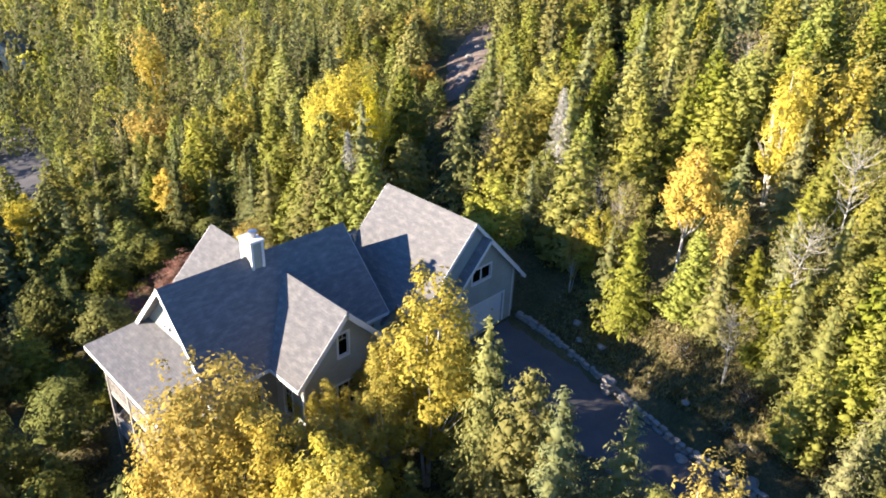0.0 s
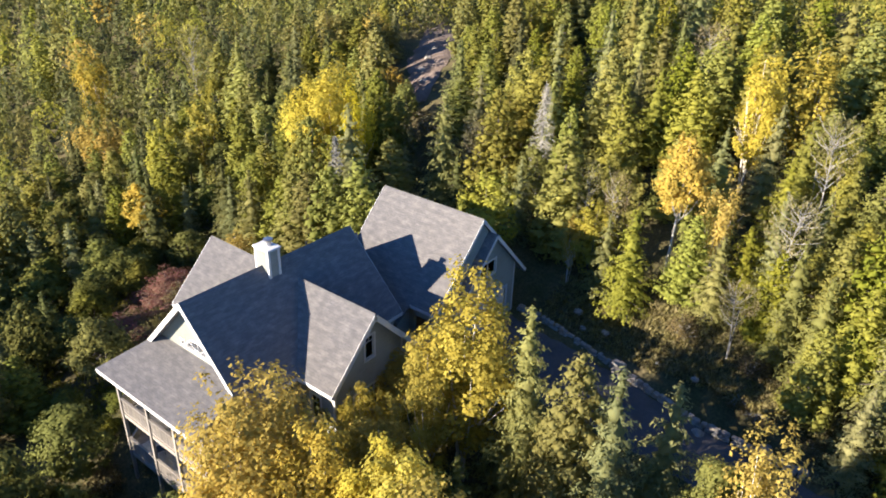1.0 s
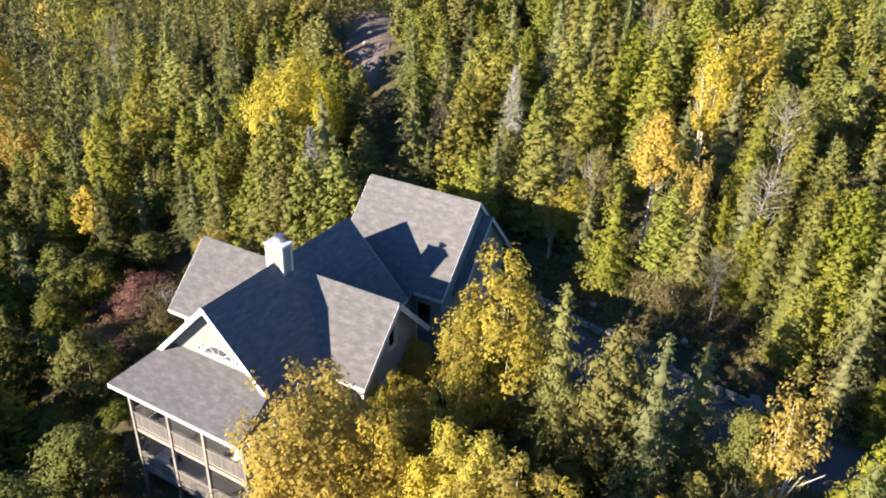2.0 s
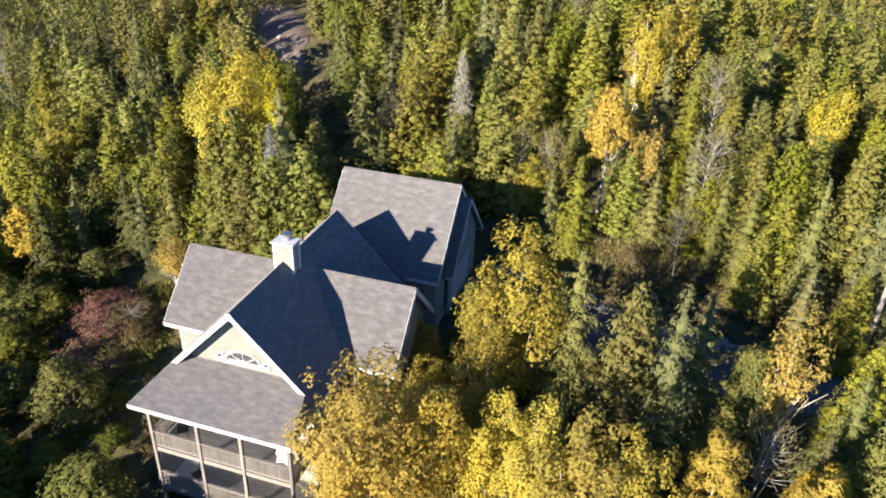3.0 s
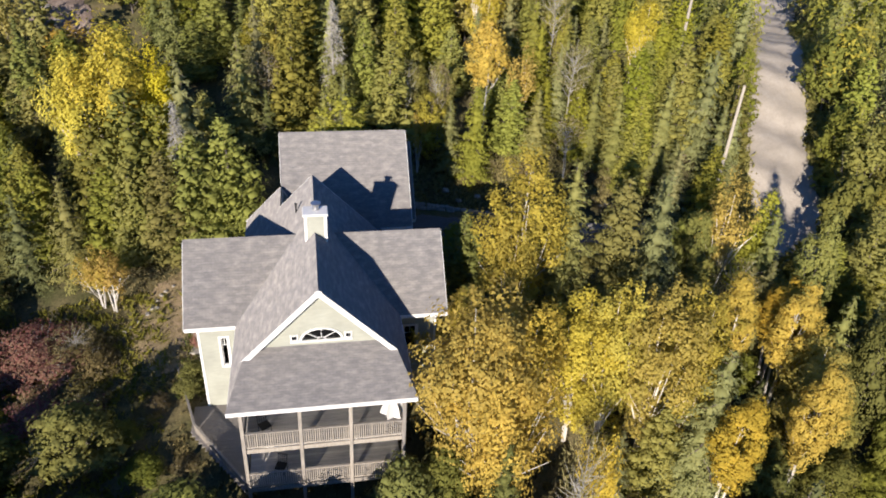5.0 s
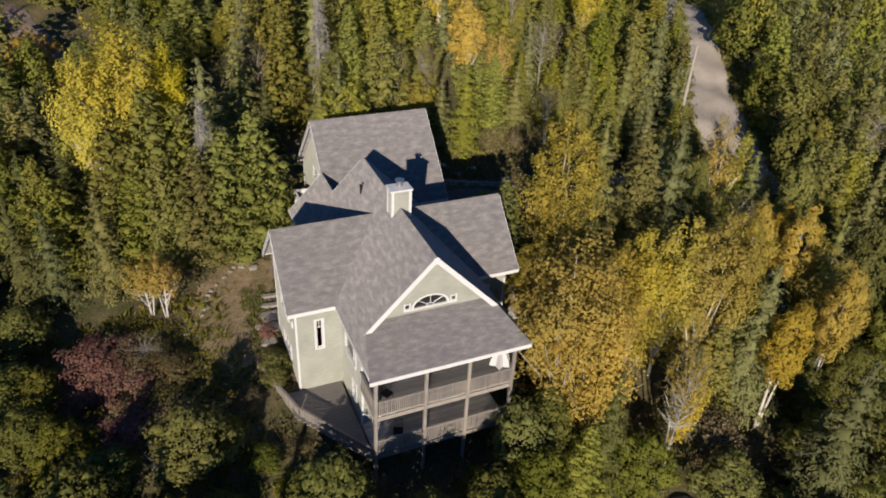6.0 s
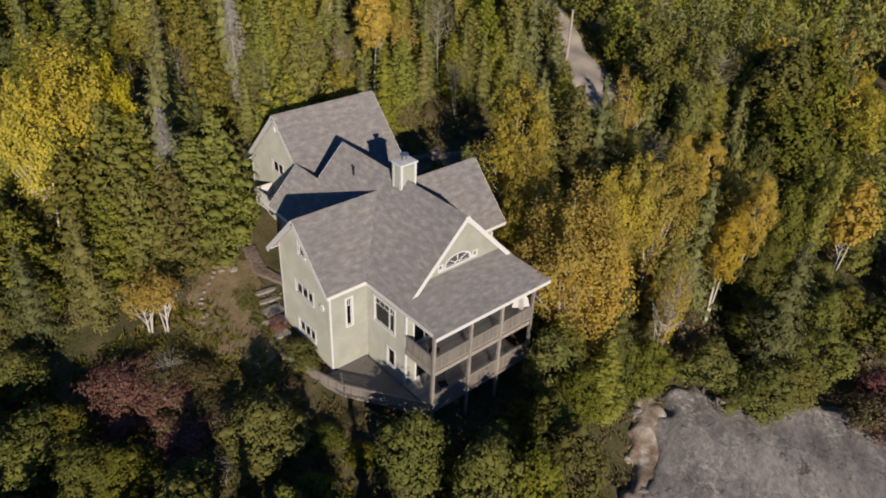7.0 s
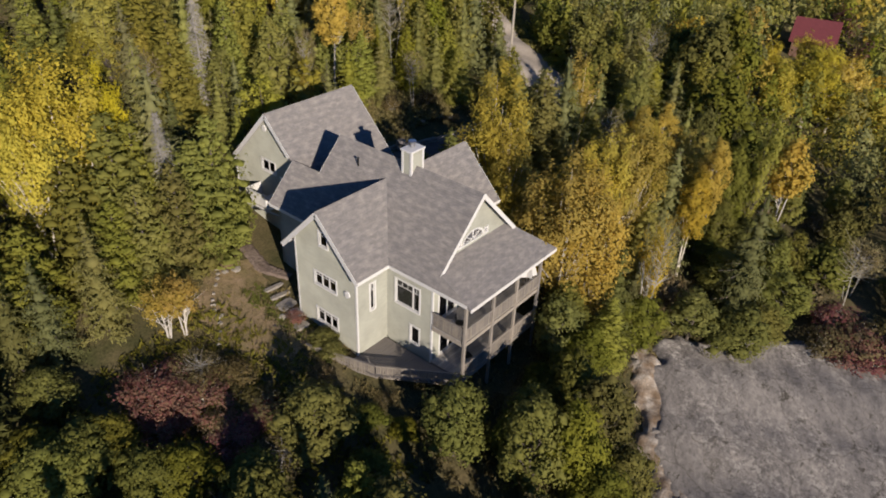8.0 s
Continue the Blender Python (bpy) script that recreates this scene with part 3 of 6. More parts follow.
# front gable with the fan window
zb = hz(FY) - 0.05
wall("y", FY, [(-xw - 0.02, zb), (xw + 0.02, zb), (0, RZ - 0.22)], [(-0.97, 1.07, 7.12, 7.80), (-1.38, -1.12, 7.16, 7.40), (1.22, 1.48, 7.16, 7.40)], 0.2, 1)


def fan_window():
    cx, z0, hw, hh = 0.05, 7.12, 0.99, 0.67
    bm = bmesh.new()
    n = 18
    arc = lambda rx, rz, k: (cx + rx * math.cos(math.pi * k / n), z0 + rz * math.sin(math.pi * k / n))
    # the spandrels round the arch and the arched casing
    for k in range(n):
        for (ra, rb, y0, y1) in (((hw, hh), (hw + 0.07, hh + 0.06), FY - 0.05, FY - 0.003), ((hw - 0.05, hh - 0.05), (hw + 0.01, hh + 0.01), FY - 0.02, FY + 0.06)):
            q = [arc(*ra, k), arc(*rb, k), arc(*rb, k + 1), arc(*ra, k + 1)]
            vs = [bm.verts.new((x, y, z)) for y in (y0, y1) for x, z in q]
            for idx in ((0, 1, 2, 3), (7, 6, 5, 4), (0, 4, 5, 1), (1, 5, 6, 2), (2, 6, 7, 3), (3, 7, 4, 0)):
                bm.faces.new([vs[i] for i in idx])
    box(bm, cx - 1.50, cx + 1.50, FY - 0.06, FY - 0.003, z0 - 0.09, z0 - 0.005)
    for sx in (-1, 1):
        xa, xb = sorted((cx + sx * 1.16, cx + sx * 1.44))
        box(bm, xa - 0.05, xa + 0.02, FY - 0.045, FY + 0.03, z0 - 0.0, z0 + 0.40)
        box(bm, xb - 0.02, xb + 0.05, FY - 0.045, FY + 0.03, z0 - 0.0, z0 + 0.40)
        box(bm, xa + 0.03, xb - 0.03, FY - 0.045, FY + 0.03, z0 + 0.30, z0 + 0.36)
        box(bm, xa + 0.03, xb - 0.03, FY - 0.045, FY + 0.03, z0 - 0.0, z0 + 0.05)
    w = hpart("window", bm, M_TRIM, "white arched fan window")
    bm = bmesh.new()
    tri = [arc(hw - 0.02, hh - 0.02, k) for k in range(n + 1)]
    f = bm.faces.new([bm.verts.new((x, FY + 0.03, z)) for x, z in tri])
    for xa, xb in ((cx - 1.44, cx - 1.16), (cx + 1.16, cx + 1.44)):
        bm.faces.new([bm.verts.new((x, FY + 0.01, z)) for x, z in ((xa, z0), (xb, z0), (xb, z0 + 0.32), (xa, z0 + 0.32))])
    ext = bmesh.ops.extrude_face_region(bm, geom=bm.faces[:])
    bmesh.ops.translate(bm, verts=[v for v in ext["geom"] if isinstance(v, bmesh.types.BMVert)], vec=(0, 0.008, 0))
    gl = hpart("pane", bm, M_GLASS, "clear window glass", w)
    bm = bmesh.new()
    for a in (42, 138):
        r0 = 0.30
        ca, sa = math.cos(radians(a)), math.sin(radians(a))
        beam(bm, (cx + 0.20 * ca, FY + 0.01, z0 + 0.14 * sa), (cx + (hw - 0.03) * ca, FY + 0.01, z0 + (hh - 0.03) * sa), 0.026, 0.03)
    for k in range(9):
        a0, a1 = math.pi * k / 9, math.pi * (k + 1) / 9
        beam(bm, (cx + 0.20 * math.cos(a0), FY + 0.01, z0 + 0.14 * math.sin(a0)), (cx + 0.20 * math.cos(a1), FY + 0.01, z0 + 0.14 * math.sin(a1)), 0.026, 0.03)
    box(bm, cx - 0.013, cx + 0.013, FY, FY + 0.03, z0 + 0.14, z0 + hh - 0.04)
    hpart("muntin", bm, M_TRIM, "", w)


fan_window()
# siding that closes the corners of the rectangular opening above the arch
bm = bmesh.new()
for sx in (-1, 1):
    prev = None
    for k in range(9):
        a0, a1 = math.pi / 2 * k / 9, math.pi / 2 * (k + 1) / 9
        xs_ = [0.05 + sx * 1.01 * math.cos(a0), 0.05 + sx * 1.01 * math.cos(a1)]
        z_ = [7.12 + 0.69 * math.sin(a0), 7.12 + 0.69 * math.sin(a1)]
        top = 7.81
        vs = [bm.verts.new(p) for p in ((xs_[0], FY + 0.005, z_[0]), (xs_[1], FY + 0.005, z_[1]), (xs_[1], FY + 0.005, top), (xs_[0], FY + 0.005, top))]
        bm.faces.new(vs)
ext = bmesh.ops.extrude_face_region(bm, geom=bm.faces[:])
bmesh.ops.translate(bm, verts=[v for v in ext["geom"] if isinstance(v, bmesh.types.BMVert)], vec=(0, 0.12, 0))
hpart("spandrel", bm, M_SIDING)

# east wing
wall("x", 6.4, [(4.15, BASE), (9.5, BASE), (9.5, under(CZ, CY, 9.5)), (CY, under(CZ, CY, CY)), (4.15, under(CZ, CY, 4.15))],
     [(6.52, 7.18, 6.45, 7.85), (5.6, 8.0, 2.9, 4.6)], 0.2, -1)
window("x", 6.4, 6.52, 7.18, 6.45, 7.85, 1, 1, 1)
window("x", 6.4, 5.6, 8.0, 2.9, 4.6, 1, 3, 1)
wall("y", 4.15, [(3.6, BASE), (6.2, BASE), (6.2, zc), (3.6, zc)], [(4.6, 5.3, 3.0, 4.8)], 0.2, 1)
window("y", 4.15, 4.6, 5.3, 3.0, 4.8, -1, 1, 1)
wall("y", 9.5, [(3.6, BASE), (6.2, BASE), (6.2, zc), (3.6, zc)], (), 0.2, -1)
# rear gable above the garage roof
wall("y", 11.65, [(-3.6, 3.0), (3.6, 3.0), (3.6, RZ - 3.6 * K - TH), (0, RZ - TH - 0.03), (-3.6, RZ - 3.6 * K - TH)], (), 0.2, -1)
wall("x", -1.97, [(11.9, 4.9), (14.55, 7.9), (14.55, RZ - 1.97 * K - TH), (11.9, RZ - 1.97 * K - TH)], (), 0.12, 1)
wall("y", 14.3, [(-3.8, BASE), (-1.6, BASE), (-1.6, 7.9), (-1.8, RZ - 1.8 * K - TH - 0.2), (-3.8, zm)], (), 0.2, -1)
# garage
gb = [(12.2, BASE), (21.9, BASE), (21.9, under(GZ, GY, 21.9)), (GY, under(GZ, GY, GY)), (12.2, under(GZ, GY, 12.2))]
gw = [(17.2, 18.6, 6.30, 7.12), (15.75, 16.6, 4.15, 6.2)]
wall("x", -1.6, gb, gw, 0.2, 1)
window("x", -1.6, 17.2, 18.6, 6.30, 7.12, -1, 2, 0)
window("x", -1.6, 15.75, 16.6, 4.15, 6.2, -1, 1, 1, curtain=False)
wall("y", 21.9, [(-1.4, 0), (5.8, 0), (5.8, 6.1), (-1.4, 6.1)], (), 0.2, -1)
wall("y", 13.2, [(3.8, 0), (5.8, 0), (5.8, 6.4), (3.8, 6.4)], [(4.2, 5.2, 3.1, 5.2)], 0.2, 1)
wall("x", 6.0, [(13.2, 0), (21.9, 0), (21.9, under(GZ, GY, 21.9)), (GY, under(GZ, GY, GY)), (13.2, under(GZ, GY, 13.2))], [(15.6, 20.6, 2.0, 5.3)], 0.2, -1)
GX, GA, GB = 6.32, 15.25, 21.3
gl_ = [(GA, 0.5), (GB, 0.5), (GB, under(LZ, LY, GB)), (LY, under(LZ, LY, LY)), (GA, under(LZ, LY, GA))]
wall("x", GX, gl_, [(15.85, 20.35, 2.68, 4.90), (17.15, 18.85, 6.72, 7.68)], 0.2, -1)
window("x", GX, 17.15, 18.85, 6.72, 7.68, 1, 2, 0)


def garage_door():
    bm = bmesh.new()
    for k in range(4):
        z0, z1 = 2.70 + k * 0.55, 2.70 + (k + 1) * 0.55 - 0.02
        box(bm, GX - 0.11, GX - 0.07, 15.87, 20.33, z0, z1)
        for q in range(8):
            y0 = 15.95 + q * 0.545
            box(bm, GX - 0.07, GX - 0.055, y0, y0 + 0.46, z0 + 0.08, z1 - 0.08)
    d = hpart("garage_door", bm, M_TRIM, "white panelled overhead garage door")
    bm = bmesh.new()
    box(bm, GX - 0.05, GX + 0.04, 15.70, 15.848, 2.68, 5.05)
    box(bm, GX - 0.05, GX + 0.04, 20.352, 20.50, 2.68, 5.05)
    box(bm, GX - 0.05, GX + 0.042, 15.848, 20.352, 4.902, 5.05)
    hpart("door_frame", bm, M_TRIM, "", d)


garage_door()
for x, y, z0, z1 in ((-6.4, 4.15, BASE, zc), (-6.4, 9.5, BASE, zc), (6.4, 4.15, BASE, zc), (6.4, 9.5, BASE, zc), (-3.8, 0.45, BASE, zm), (3.8, 0.45, BASE, zm),
                     (GX, GA, 0.5, under(LZ, LY, GA)), (GX, GB, 0.5, under(LZ, LY, GB)), (-1.6, 21.9, 0, 6.0)):
    bm = bmesh.new()
    sx, sy = (1 if x > 0 or y > 21 and x > 0 else -1), (-1 if y in (4.15, 0.45, GA) else 1)
    xa, xb = sorted((x + sx * 0.02, x - sx * 0.10))
    box(bm, xa, xb, min(y + sy * 0.02, y - sy * 0.10), max(y + sy * 0.02, y - sy * 0.10), z0, z1)
    hpart("corner_board", bm, M_TRIM, "white painted corner board")

# floors inside, so that windows look into rooms
for z in (0.1, 2.85, 5.6):
    bm = bmesh.new()
    box(bm, -3.55, 3.55, 0.7, 11.4, z - 0.15, z)
    box(bm, -6.15, -3.58, 4.4, 9.25, z - 0.15, z)
    box(bm, 3.58, 6.15, 4.4, 9.25, z - 0.15, z)
    hpart("inner_floor", bm, M_INTERIOR)
bm = bmesh.new()
box(bm, -1.35, 6.1, 13.5, 21.6, 2.4, 2.6)
hpart("inner_floor", bm, M_INTERIOR)


def chimney():
    x0, x1, y0, y1, zt = -0.50, 0.60, 5.22, 5.98, 11.46
    bm = bmesh.new()
    box(bm, x0, x1, y0, y1, 8.8, zt)
    c = hpart("chimney", bm, M_SIDING, "square chimney clad in cream siding with white corners")
    bm = bmesh.new()
    for x in (x0, x1):
        for y in (y0, y1):
            box(bm, x - 0.03 if x < 0 else x - 0.12, x + 0.12 if x < 0 else x + 0.03, y - 0.03 if y == y0 else y - 0.12, y + 0.12 if y == y0 else y + 0.03, 9.0, zt)
    hpart("corner_trim", bm, M_TRIM, "", c)
    bm = bmesh.new()
    box(bm, x0 - 0.10, x1 + 0.10, y0 - 0.10, y1 + 0.10, zt, zt + 0.12, 0.03)
    hpart("chimney_cap", bm, M_TRIM, "white chimney cap", c)
    bm = bmesh.new()
    tube(bm, [(0.1, 5.7, zt + 0.14), (0.1, 5.7, zt + 0.42)], [0.17, 0.17], 14)
    tube(bm, [(0.1, 5.7, zt + 0.42), (0.1, 5.7, zt + 0.45), (0.1, 5.7, zt + 0.50), (0.1, 5.7, zt + 0.53)], [0.10, 0.26, 0.26, 0.05], 14)
    hpart("flue", bm, M_METAL, "metal flue with a rain cap", c)


chimney()
bm = bmesh.new()
tube(bm, [(-1.0, 9.3, 9.3), (-1.0, 9.3, 10.0)], [0.05, 0.05], 8)
tube(bm, [(-1.0, 9.3, 9.95), (-1.0, 9.3, 10.05)], [0.07, 0.07], 8)
hpart("vent_pipe", bm, M_BLACK, "dark plumbing vent pipe")
for x, y, z, ax in ((-6.42, 4.92, 4.34, 1), (-1.62, 18.0, 9.6, 1)):
    bm = bmesh.new()
    tube(bm, [(x + 0.03, y, z), (x - 0.05, y, z), (x - 0.07, y, z)], [0.24, 0.24, 0.14], 16)
    hpart("gable_vent", bm, M_TRIM, "round white wall vent")


# ---- front deck, two levels ----
deck = thing("deck", (0, -0.9, 0), "two-level weathered wooden deck under the low roof", "deck")


def dpart(name, bm, mat=None, label=""):
    ob = link_mesh(name, bm, mat or M_DECK, None, label)
    ob.parent = deck
    ob.matrix_parent_inverse = Matrix.Translation((0, 0.9, 0))
    return ob


M_PLANK = wood_material("sun_greyed_planks", (0.30, 0.285, 0.26), (0.44, 0.42, 0.385), (0.6, 6, 6))
DX, DY = 3.85, -2.05
for x in (-DX, -1.15, 1.25, DX):
    bm = bmesh.new()
    box(bm, x - 0.085, x + 0.085, DY - 0.085, DY + 0.085, -3.2, 5.92, 0.01)
    dpart("post", bm)
for z in (2.88, 0.12):
    for k in range(17):
        y0 = DY + 0.06 + k * 0.143
        bm = bmesh.new()
        box(bm, -DX, DX, y0, y0 + 0.135, z - 0.04, z)
        dpart("plank", bm, M_PLANK)
    bm = bmesh.new()
    box(bm, -DX - 0.05, DX + 0.05, DY - 0.02, DY + 0.04, z - 0.30, z - 0.05)
    box(bm, -DX - 0.03, -DX + 0.03, DY + 0.05, 0.4, z - 0.30, z - 0.05)
    box(bm, DX - 0.03, DX + 0.03, DY + 0.05, 0.4, z - 0.30, z - 0.05)
    dpart("joist", bm)
bm_post = None


def railing(make, a, b, z, h=1.02, step=0.105, mat=None):
    """Rails and upright balusters between two plan points."""
    a, b = Vector((*a, 0)), Vector((*b, 0))
    d = b - a
    n = int(d.length / step)
    for zz, dd in ((z + h, 0.05), (z + 0.10, 0.07)):
        bm = bmesh.new()
        beam(bm, a + Vector((0, 0, zz)), b + Vector((0, 0, zz)), 0.12 if zz > z + 0.5 else 0.05, dd)
        make("rail", bm, mat)
    me = None
    for k in range(1, n):
        p = a + d * (k / n)
        if me is None:
            bm = bmesh.new()
            box(bm, -0.030, 0.030, -0.018, 0.018, 0.0, h - 0.10)
            ob = make("baluster", bm, mat)
            me = ob.data
        else:
            ob = new("baluster", me)
            ob.parent = deck
            ob.matrix_parent_inverse = Matrix.Translation((0, 0.9, 0))
        ob.matrix_basis = Matrix.Translation((p.x, p.y, z + 0.07)) @ Matrix.Rotation(math.atan2(d.y, d.x), 4, "Z")


for z in (2.88, 0.12):
    railing(dpart, (-DX, DY), (DX, DY), z)
    if z > 1:
        railing(dpart, (-DX, DY), (-DX, 0.40), z)
        railing(dpart, (DX, DY), (DX, 0.40), z)
# lower side terrace
bm = bmesh.new()
for k in range(22):
    y0 = -2.0 + k * 0.28
    xa = -3.95 - min(3.2, 0.72 * (y0 + 2.0) + 0.3)
    if y0 < 4.0:
        box(bm, xa, -3.95, y0, y0 + 0.27, -0.02, 0.05)
dpart("terrace_planks", bm, None, "lower terrace of weathered planks")
railing(dpart, (-4.0, -2.05), (-6.9, 2.2), -0.35, 1.0)
railing(dpart, (-6.9, 2.2), (-8.3, 6.8), -0.35, 1.0)


def umbrella(x, y, z):
    u = thing("patio_umbrella", (x, y, z), "folded white patio umbrella on the deck", "umbrella")
    bm = bmesh.new()
    tube(bm, [(0, 0, 0), (0, 0, 2.3)], [0.025, 0.025], 8)
    part("pole", bm, M_METAL, u)
    bm = bmesh.new()
    n = 12
    prev = None
    for h, r in ((2.35, 0.03), (2.0, 0.22), (1.5, 0.42), (1.05, 0.52)):
        ring = [bm.verts.new((math.cos(k * 2 * math.pi / n) * r * (1 + 0.22 * (-1) ** k), math.sin(k * 2 * math.pi / n) * r * (1 + 0.22 * (-1) ** k), h)) for k in range(n)]
        if prev:
            for k in range(n):
                bm.faces.new((prev[k], ring[k], ring[(k + 1) % n], prev[(k + 1) % n]))
        prev = ring
    part("canopy", bm, M_CLOTH, u, "white canvas canopy")
    bm = bmesh.new()
    tube(bm, [(0, 0, 0), (0, 0, 0.08)], [0.28, 0.25], 12)
    part("base_plate", bm, M_BLACK, u)


umbrella(3.35, -1.45, 2.88)


def patio_chair(x, y, z, rz):
    c = thing("patio_chair", (x, y, z), "dark metal patio chair on the deck", "chair", "chairs on the deck", rz)
    for sx in (-0.24, 0.24):
        for sy in (-0.22, 0.22):
            bm = bmesh.new()
            tube(bm, [(sx, sy, 0), (sx * 0.95, sy * 0.95, 0.43)], [0.018, 0.018], 6)
            part("leg", bm, M_BLACK, c)
    bm = bmesh.new()
    box(bm, -0.27, 0.27, -0.26, 0.26, 0.42, 0.46, 0.01)
    part("seat", bm, M_BLACK, c)
    for k in range(5):
        bm = bmesh.new()
        beam(bm, (-0.22 + k * 0.11, 0.25, 0.46), (-0.22 + k * 0.11, 0.33, 0.95), 0.03, 0.02)
        part("back_slat", bm, M_BLACK, c)
    bm = bmesh.new()
    beam(bm, (-0.26, 0.335, 0.96), (0.26, 0.335, 0.96), 0.04, 0.04)
    part("back_rail", bm, M_BLACK, c)


patio_chair(-2.9, -1.0, 2.88, 30)
patio_chair(-2.3, -1.2, 0.12, -20)


def balcony():
    b = thing("balcony", (-2.2, 17.9, 4.1), "small white panelled balcony on the garage gable", "balcony")
    bm = bmesh.new()
    box(bm, -0.80, 0.58, -1.15, 1.15, -0.16, 0.0, 0.01)
    part("floor_slab", bm, M_TRIM, b)
    for a, c in (((-0.75, -1.1), (-0.75, 1.1)), ((-0.75, 1.1), (0.55, 1.1)), ((-0.75, -1.1), (0.55, -1.1))):
        bm = bmesh.new()
        beam(bm, (*a, 1.0), (*c, 1.0), 0.10, 0.06)
        part("rail", bm, M_TRIM, b)
        L = math.hypot(c[0] - a[0], c[1] - a[1])
        n = max(3, int(L / 0.17))
        for k in range(n):
            u0, u1 = (k + 0.04) / n, (k + 0.96) / n
            bm = bmesh.new()
            beam(bm, (a[0] + (c[0] - a[0]) * u0, a[1] + (c[1] - a[1]) * u0, 0.52), (a[0] + (c[0] - a[0]) * u1, a[1] + (c[1] - a[1]) * u1, 0.52), 0.025, 0.86)
            part("panel_board", bm, M_TRIM, b)
    for y in (-1.08, 1.08):
        bm = bmesh.new()
        box(bm, -0.82, -0.70, y - 0.06, y + 0.06, -0.25, 1.08)
        part("post", bm, M_TRIM, b)
        bm = bmesh.new()
        beam(bm, (-0.65, y, -0.18), (0.56, y, -1.15), 0.08, 0.10)
        part("bracket", bm, M_TRIM, b)


balcony()

# ---- trees ----
rng = np.random.default_rng(7)


def leaves_mesh(name, c, d, n, length, width, mat, cores=None, tint=None, lay=0.95):
    """Small leaf blades (centres c, directions d, rough normals n) over a few twiggy inner masses."""
    n = n / (np.linalg.norm(n, axis=1, keepdims=True) + 1e-9)
    d = d / (np.linalg.norm(d, axis=1, keepdims=True) + 1e-9)
    d = d - lay * n * (d * n).sum(1, keepdims=True)
    d = d / (np.linalg.norm(d, axis=1, keepdims=True) + 1e-9)
    s = np.cross(n, d)
    s /= np.linalg.norm(s, axis=1, keepdims=True) + 1e-9
    L, W = length[:, None] / 2, width[:, None] / 2
    N = len(c)
    v = np.stack([c - d * L + s * W, c - d * L - s * W, c + d * L], 1).reshape(-1, 3)
    f = np.arange(N * 3)
    if cores is not None:
        # each mass is a small octahedron of uneven shape
        cc, cr = cores
        M = len(cc)
        o = np.array([(1, 0, 0), (-1, 0, 0), (0, 1, 0), (0, -1, 0), (0, 0, 1), (0, 0, -1)], float)
        ov = cc[:, None, :] + o[None] * cr[:, None, :] * rng.uniform(0.75, 1.2, (M, 6, 1))
        of = np.array([(0, 2, 4), (2, 1, 4), (1, 3, 4), (3, 0, 4), (2, 0, 5), (1, 2, 5), (3, 1, 5), (0, 3, 5)])
        ff = (of[None] + (np.arange(M) * 6)[:, None, None]).ravel() + N * 3
        v = np.concatenate([v, ov.reshape(-1, 3)])
        f = np.concatenate([f, ff])
    T = len(f) // 3
    me = bpy.data.meshes.new(name)
    me.vertices.add(len(v))
    me.vertices.foreach_set("co", v.ravel())
    me.loops.add(len(f))
    me.loops.foreach_set("vertex_index", f)
    me.polygons.add(T)
    me.polygons.foreach_set("loop_start", np.arange(0, T * 3, 3))
    me.polygons.foreach_set("loop_total", np.full(T, 3))
    me.update(calc_edges=True)
    if tint is not None:
        at = me.attributes.new("tint", "FLOAT", "FACE")
        at.data.foreach_set("value", tint.astype(np.float32))
    me.materials.append(mat)
    return me


def rand_dirs(n):
    v = rng.normal(size=(n, 3))
    return v / np.linalg.norm(v, axis=1, keepdims=True)


def trunk_mesh(name, h, r, limbs, mat, lean=0.25, stems=()):
    """A tapered trunk with limbs: (start height, reach, rise, bearing), and leaning side stems."""
    bm = bmesh.new()
    for a, reach in stems:
        ca, sa = math.cos(a), math.sin(a)
        tube(bm, [(0.12 * ca, 0.12 * sa, -0.3), (reach * 0.45 * ca, reach * 0.45 * sa, h * 0.30), (reach * 0.8 * ca, reach * 0.8 * sa, h * 0.6), (reach * ca, reach * sa, h * 0.72)],
             [r * 0.8, r * 0.62, r * 0.38, r * 0.08], 5)
    ph = rng.uniform(0, 6.28)
    path = [(lean * math.sin(ph + 2.0 * t) * t, lean * math.cos(ph + 1.3 * t) * t, t * h) for t in (0, 0.25, 0.5, 0.75, 1.0)]
    tube(bm, [(path[0][0], path[0][1], -0.4)] + path[1:], [r * 1.15, r * 0.85, r * 0.6, r * 0.36, r * 0.08], 6)
    for z0, reach, rise, a in limbs:
        t = z0 / h
        bx = np.interp(t, [0, .25, .5, .75, 1], [p[0] for p in path])
        by = np.interp(t, [0, .25, .5, .75, 1], [p[1] for p in path])
        e = (bx + reach * math.cos(a), by + reach * math.sin(a), z0 + rise)
        m = (bx + reach * 0.5 * math.cos(a + 0.15), by + reach * 0.5 * math.sin(a + 0.15), z0 + rise * 0.38)
        rr = r * (1 - t) * 0.5 + 0.012
        tube(bm, [(bx, by, z0), m, e], [rr, rr * 0.65, rr * 0.2], 4)
    me = bpy.data.meshes.new(name)
    bm.to_mesh(me)
    bm.free()
    me.materials.append(mat)
    return me


